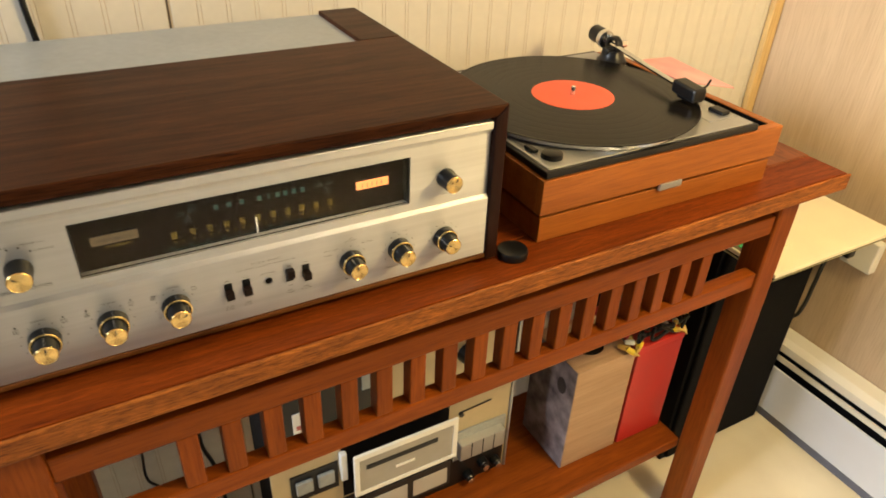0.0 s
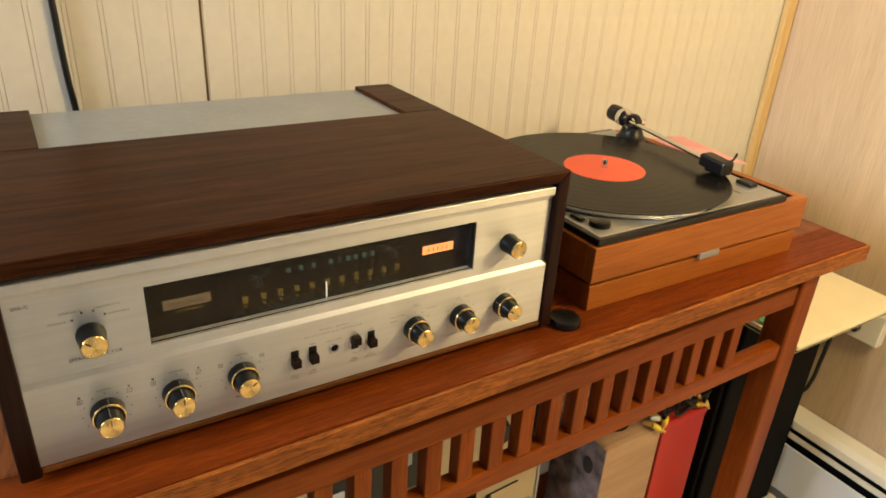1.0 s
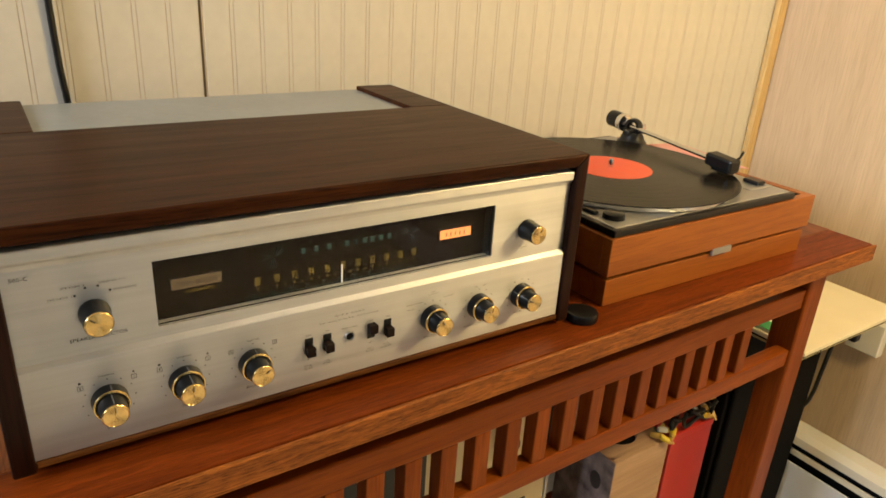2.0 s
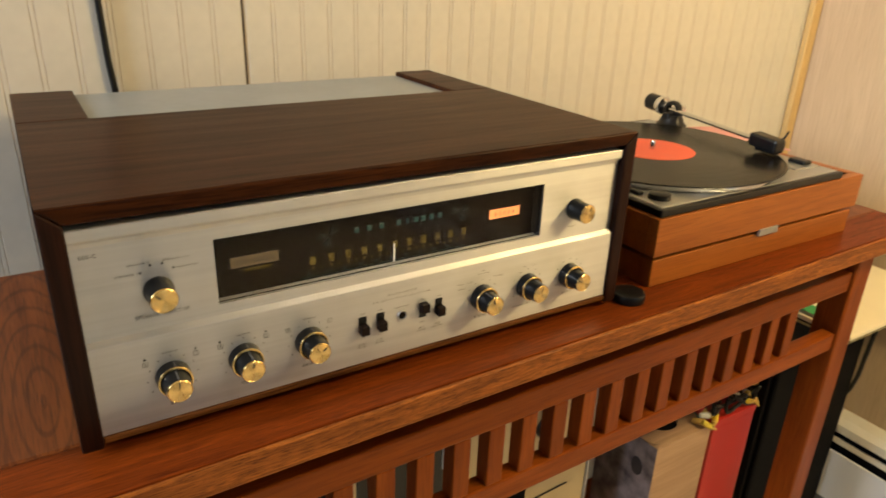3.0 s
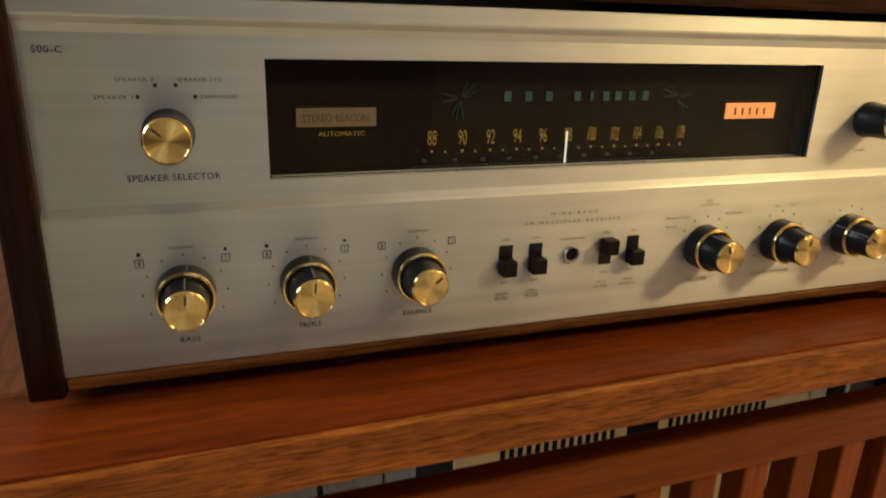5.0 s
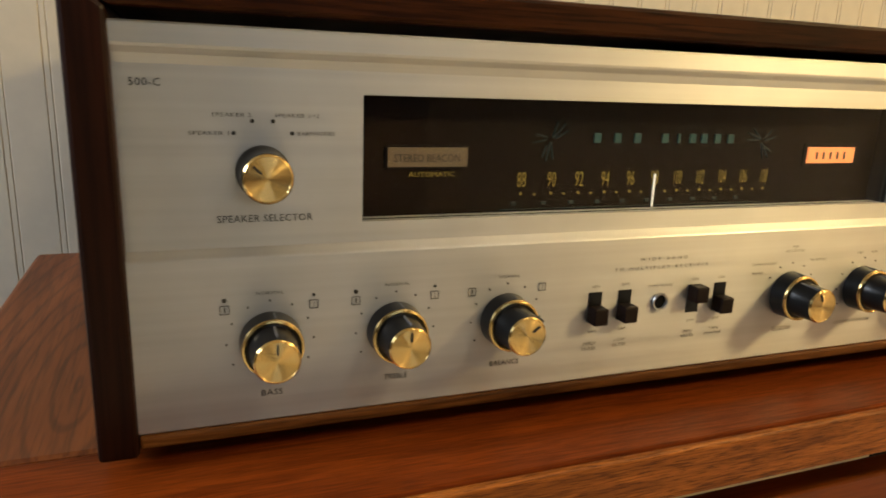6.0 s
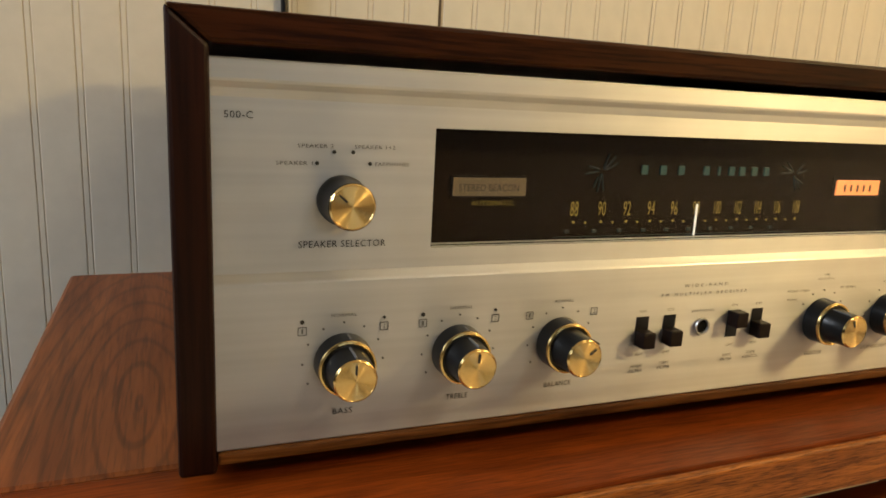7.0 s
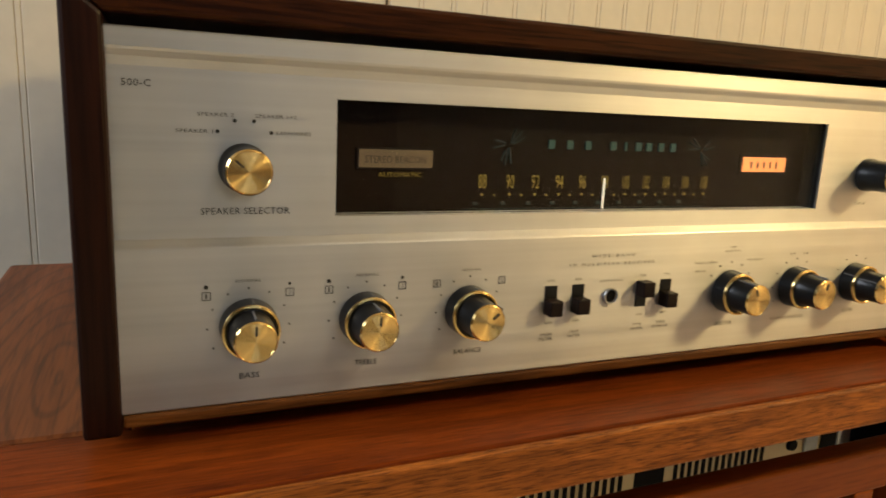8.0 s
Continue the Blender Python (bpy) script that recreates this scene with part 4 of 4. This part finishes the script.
# ---- beside the table ----
spk = thing("loudspeaker", (1.15, 0.25, 0), "tall black box loudspeaker standing on the floor", "speaker")
part("cabinet", box(0.985, 1.262, 0.126, 0.395, 0, 0.528, 0.003), BLACK_MATT, spk)
part("grille_cloth", box(0.992, 1.255, 0.116, 0.1258, 0.012, 0.520, 0.004), material("speaker_cloth", (0.007, 0.0065, 0.0065), 0.9, var=0.4, scale=400, bump=0.3, spec=0.1), spk, "black grille cloth")
st = thing("record_sleeves", (1.12, 0.2, 0.528), "cream record sleeves stacked on the black speaker", "record sleeve")
part("sleeve", box(0.965, 1.252, 0.018, 0.318, 0.5283, 0.5345, 0.0008), material("sleeve_yellow", (0.55, 0.47, 0.22), 0.6, var=0.2), st, "yellowed sleeve")
part("sleeve", box(0.960, 1.257, 0.014, 0.318, 0.5348, 0.5385, 0.0008), BLACK_MATT, st)
part("sleeve", box(0.958, 1.255, 0.012, 0.322, 0.5388, 0.5462, 0.0012), PAPER, st, "plain cream sleeve")
mg = thing("magazine", (0.95, 0.2, 0.5), "folded magazine with a green and pink cover", "magazine")
part("pages", box(0.962, 1.05, 0.06, 0.25, 0.5464, 0.5520, 0.0008), PAPER, mg)
part("green_print", box(0.9615, 0.990, 0.0595, 0.10, 0.5522, 0.5530), material("print_green", (0.03, 0.30, 0.09), 0.5), mg)
part("pink_print", box(0.9615, 0.980, 0.102, 0.125, 0.5522, 0.5530), material("print_pink", (0.65, 0.16, 0.16), 0.5), mg)

h = thing("baseboard_heater", (1.3, -0.5, 0), "long cream and grey metal baseboard heater along the wall", "heater", kind="structure")
HY0, HY1 = -2.6, 0.400
part("front_cover", box(1.276, 1.281, HY0, HY1, 0.024, 0.138, 0.001), HEATER, h, "grey enamelled cover")
part("damper", box(1.279, 1.284, HY0, HY1, 0.156, 0.168, 0.001), HEATER_TOP, h)
part("hood", prism([(1.277, 0.182), (1.283, 0.180), (1.326, 0.200), (1.326, 0.209), (1.292, 0.208), (1.278, 0.199)], HY0, HY1, 0.001), HEATER_TOP, h, "cream top hood")
part("core", box(1.290, 1.326, HY0, HY1, 0.0, 0.178), BLACK_MATT, h)
# Shadow in the gap below the cover, put in as a blue-grey strip.
part("gap_shadow_strip", box(1.2815, 1.288, HY0, HY1, 0.0, 0.023), material("heater_shadow_strip", (0.16, 0.17, 0.22), 0.5), h)

out = thing("wall_outlet", (1.32, 0.075, 0.45), "white plastic wall outlet with a black plug", "outlet")
part("plate", box(1.306, 1.3278, 0.045, 0.105, 0.418, 0.482, 0.003), WHITE, out)
part("plug", box(1.286, 1.3059, 0.080, 0.103, 0.438, 0.464, 0.003), BLACK, out)
part("cord", tube(smooth_path([(1.287, 0.095, 0.450), (1.272, 0.108, 0.430), (1.282, 0.118, 0.360), (1.305, 0.132, 0.290), (1.318, 0.155, 0.240), (1.312, 0.22, 0.221)], 8), 0.004, seg=10), BLACK, out)

wc = thing("wall_cable", (0.085, 0.42, 0.4), "thin black cable hanging down the panelled wall", "cable")
pts = [(0.0755, WALL_Y - 0.005, ROOM_H - 0.002), (0.0755, WALL_Y - 0.005, 1.3), (0.0785, WALL_Y - 0.005, 0.98), (0.0830, WALL_Y - 0.005, 0.88), (0.095, WALL_Y - 0.006, 0.75), (0.118, WALL_Y - 0.012, 0.60), (0.146, WALL_Y - 0.01, 0.40), (0.155, WALL_Y - 0.010, 0.235), (0.158, WALL_Y - 0.010, 0.19), (0.171, WALL_Y - 0.010, 0.13), (0.178, WALL_Y - 0.02, 0.005)]
part("cord", tube(smooth_path(pts, 6), 0.0034, seg=8), BLACK, wc)

sc = thing("speaker_cord", (0.07, 0.39, 0.2), "thin dark cord hanging behind the table", "cable")
pts = [(0.058, 0.33, 0.7415), (0.058, 0.352, 0.739), (0.060, 0.372, 0.70), (0.064, 0.385, 0.50), (0.068, 0.392, 0.26), (0.064, 0.393, 0.17), (0.084, 0.393, 0.125), (0.095, 0.388, 0.004)]
part("cord", tube(smooth_path(pts, 6), 0.0022, seg=8), BLACK, sc)

# ---- dark stand and crockery at the table's end ----
stand = thing("side_stand", (-0.45, 0.15, 0), "low dark wooden stand beside the table", "stand")
DARK = wood("dark_stand_wood", (0.020, 0.011, 0.007), (0.008, 0.005, 0.004), 0.4, 0, 8, 0.1)
SZ = 0.50
part("top", box(-0.80, -0.048, -0.12, 0.395, SZ - 0.022, SZ, 0.003), DARK, stand)
for lx in (-0.79, -0.098):
    for ly in (-0.11, 0.36):
        part("leg", box(lx, lx + 0.04, ly, ly + 0.04, 0, SZ - 0.0222, 0.002), DARK, stand)
part("back_panel", box(-0.75, -0.099, 0.382, 0.392, 0.05, SZ - 0.0222), DARK, stand)
CER = material("ceramic_white", (0.55, 0.55, 0.54), 0.2, var=0.5, scale=48, colour2=(0.06, 0.055, 0.05), bump=0)
CERW = material("ceramic_plain", (0.45, 0.46, 0.47), 0.2, var=0.06, scale=20, bump=0)
BLUE = material("ceramic_blue", (0.012, 0.028, 0.14), 0.2, var=0.3, scale=30, bump=0)
bowl = thing("ceramic_bowl", (-0.187, 0.172, SZ), "white ceramic bowl with a dark blue rim holding small pieces", "bowl")
m = pose(-0.187, 0.172, SZ + 0.0003)
part("body", lathe([(0, 0), (0.034, 0), (0.038, 0.004), (0.066, 0.026), (0.074, 0.036), (0.071, 0.036), (0.062, 0.027), (0.036, 0.009), (0, 0.008)], m, 48), CERW, bowl, smooth=True)
part("rim", lathe([(0.0705, 0.0355), (0.0715, 0.0385), (0.0745, 0.039), (0.0760, 0.036), (0.0742, 0.0335)], m, 48), BLUE, bowl, "dark blue rim", smooth=True)
part("foot_band", lathe([(0.0345, -0.0002), (0.0392, 0.0035), (0.052, 0.0145), (0.0526, 0.0138), (0.0400, 0.002)], m, 48), BLUE, bowl, smooth=True)
for k in range(14):
    ang, r = rnd.uniform(0, 6.28), rnd.uniform(0, 0.045)
    own = bmesh.new()
    bmesh.ops.create_icosphere(own, subdivisions=2, radius=rnd.uniform(0.006, 0.011))
    for v in own.verts:
        v.co *= rnd.uniform(0.9, 1.1)
    own.transform(Matrix.Translation((-0.187 + r * math.cos(ang), 0.172 + r * math.sin(ang), SZ + 0.024 + 0.012 * (1 - r / 0.05))))
    part("pebble", own, CER if k % 3 else CERW, bowl, smooth=True)
wbx = thing("white_carton", (-0.25, 0.33, SZ), "white carton standing on the dark stand", "carton")
part("body", box(-0.36, -0.114, 0.262, 0.39, SZ + 0.0003, SZ + 0.030, 0.004), CERW, wbx)
jug = thing("ceramic_jug", (-0.204, 0.330, SZ + 0.030), "grey and white glazed ceramic jug with a blue rim", "jug")
m = pose(-0.204, 0.330, SZ + 0.0305)
part("body", lathe([(0, 0), (0.030, 0), (0.044, 0.016), (0.050, 0.042), (0.044, 0.066), (0.029, 0.085), (0.026, 0.100), (0.030, 0.118), (0.034, 0.126), (0.031, 0.126), (0.024, 0.104), (0, 0.098)], m, 48), CER, jug, smooth=True)
part("rim", lathe([(0.0305, 0.1255), (0.0325, 0.129), (0.0352, 0.1275), (0.0350, 0.122), (0.0335, 0.121)], m, 48), BLUE, jug, "dark blue rim", smooth=True)
part("collar", lathe([(0.0262, 0.096), (0.0276, 0.096), (0.0276, 0.108), (0.0264, 0.108)], m, 40), BLUE, jug, smooth=True)
bb = thing("blue_bottle", (-0.131, 0.36, SZ + 0.030), "small dark blue glass bottle", "bottle")
part("body", lathe([(0, 0), (0.0135, 0), (0.0145, 0.003), (0.0145, 0.045), (0.007, 0.056), (0.007, 0.066), (0.0085, 0.067), (0.0085, 0.073), (0, 0.073)], pose(-0.132, 0.36, SZ + 0.0305), 28), BLUE, bb, smooth=True)
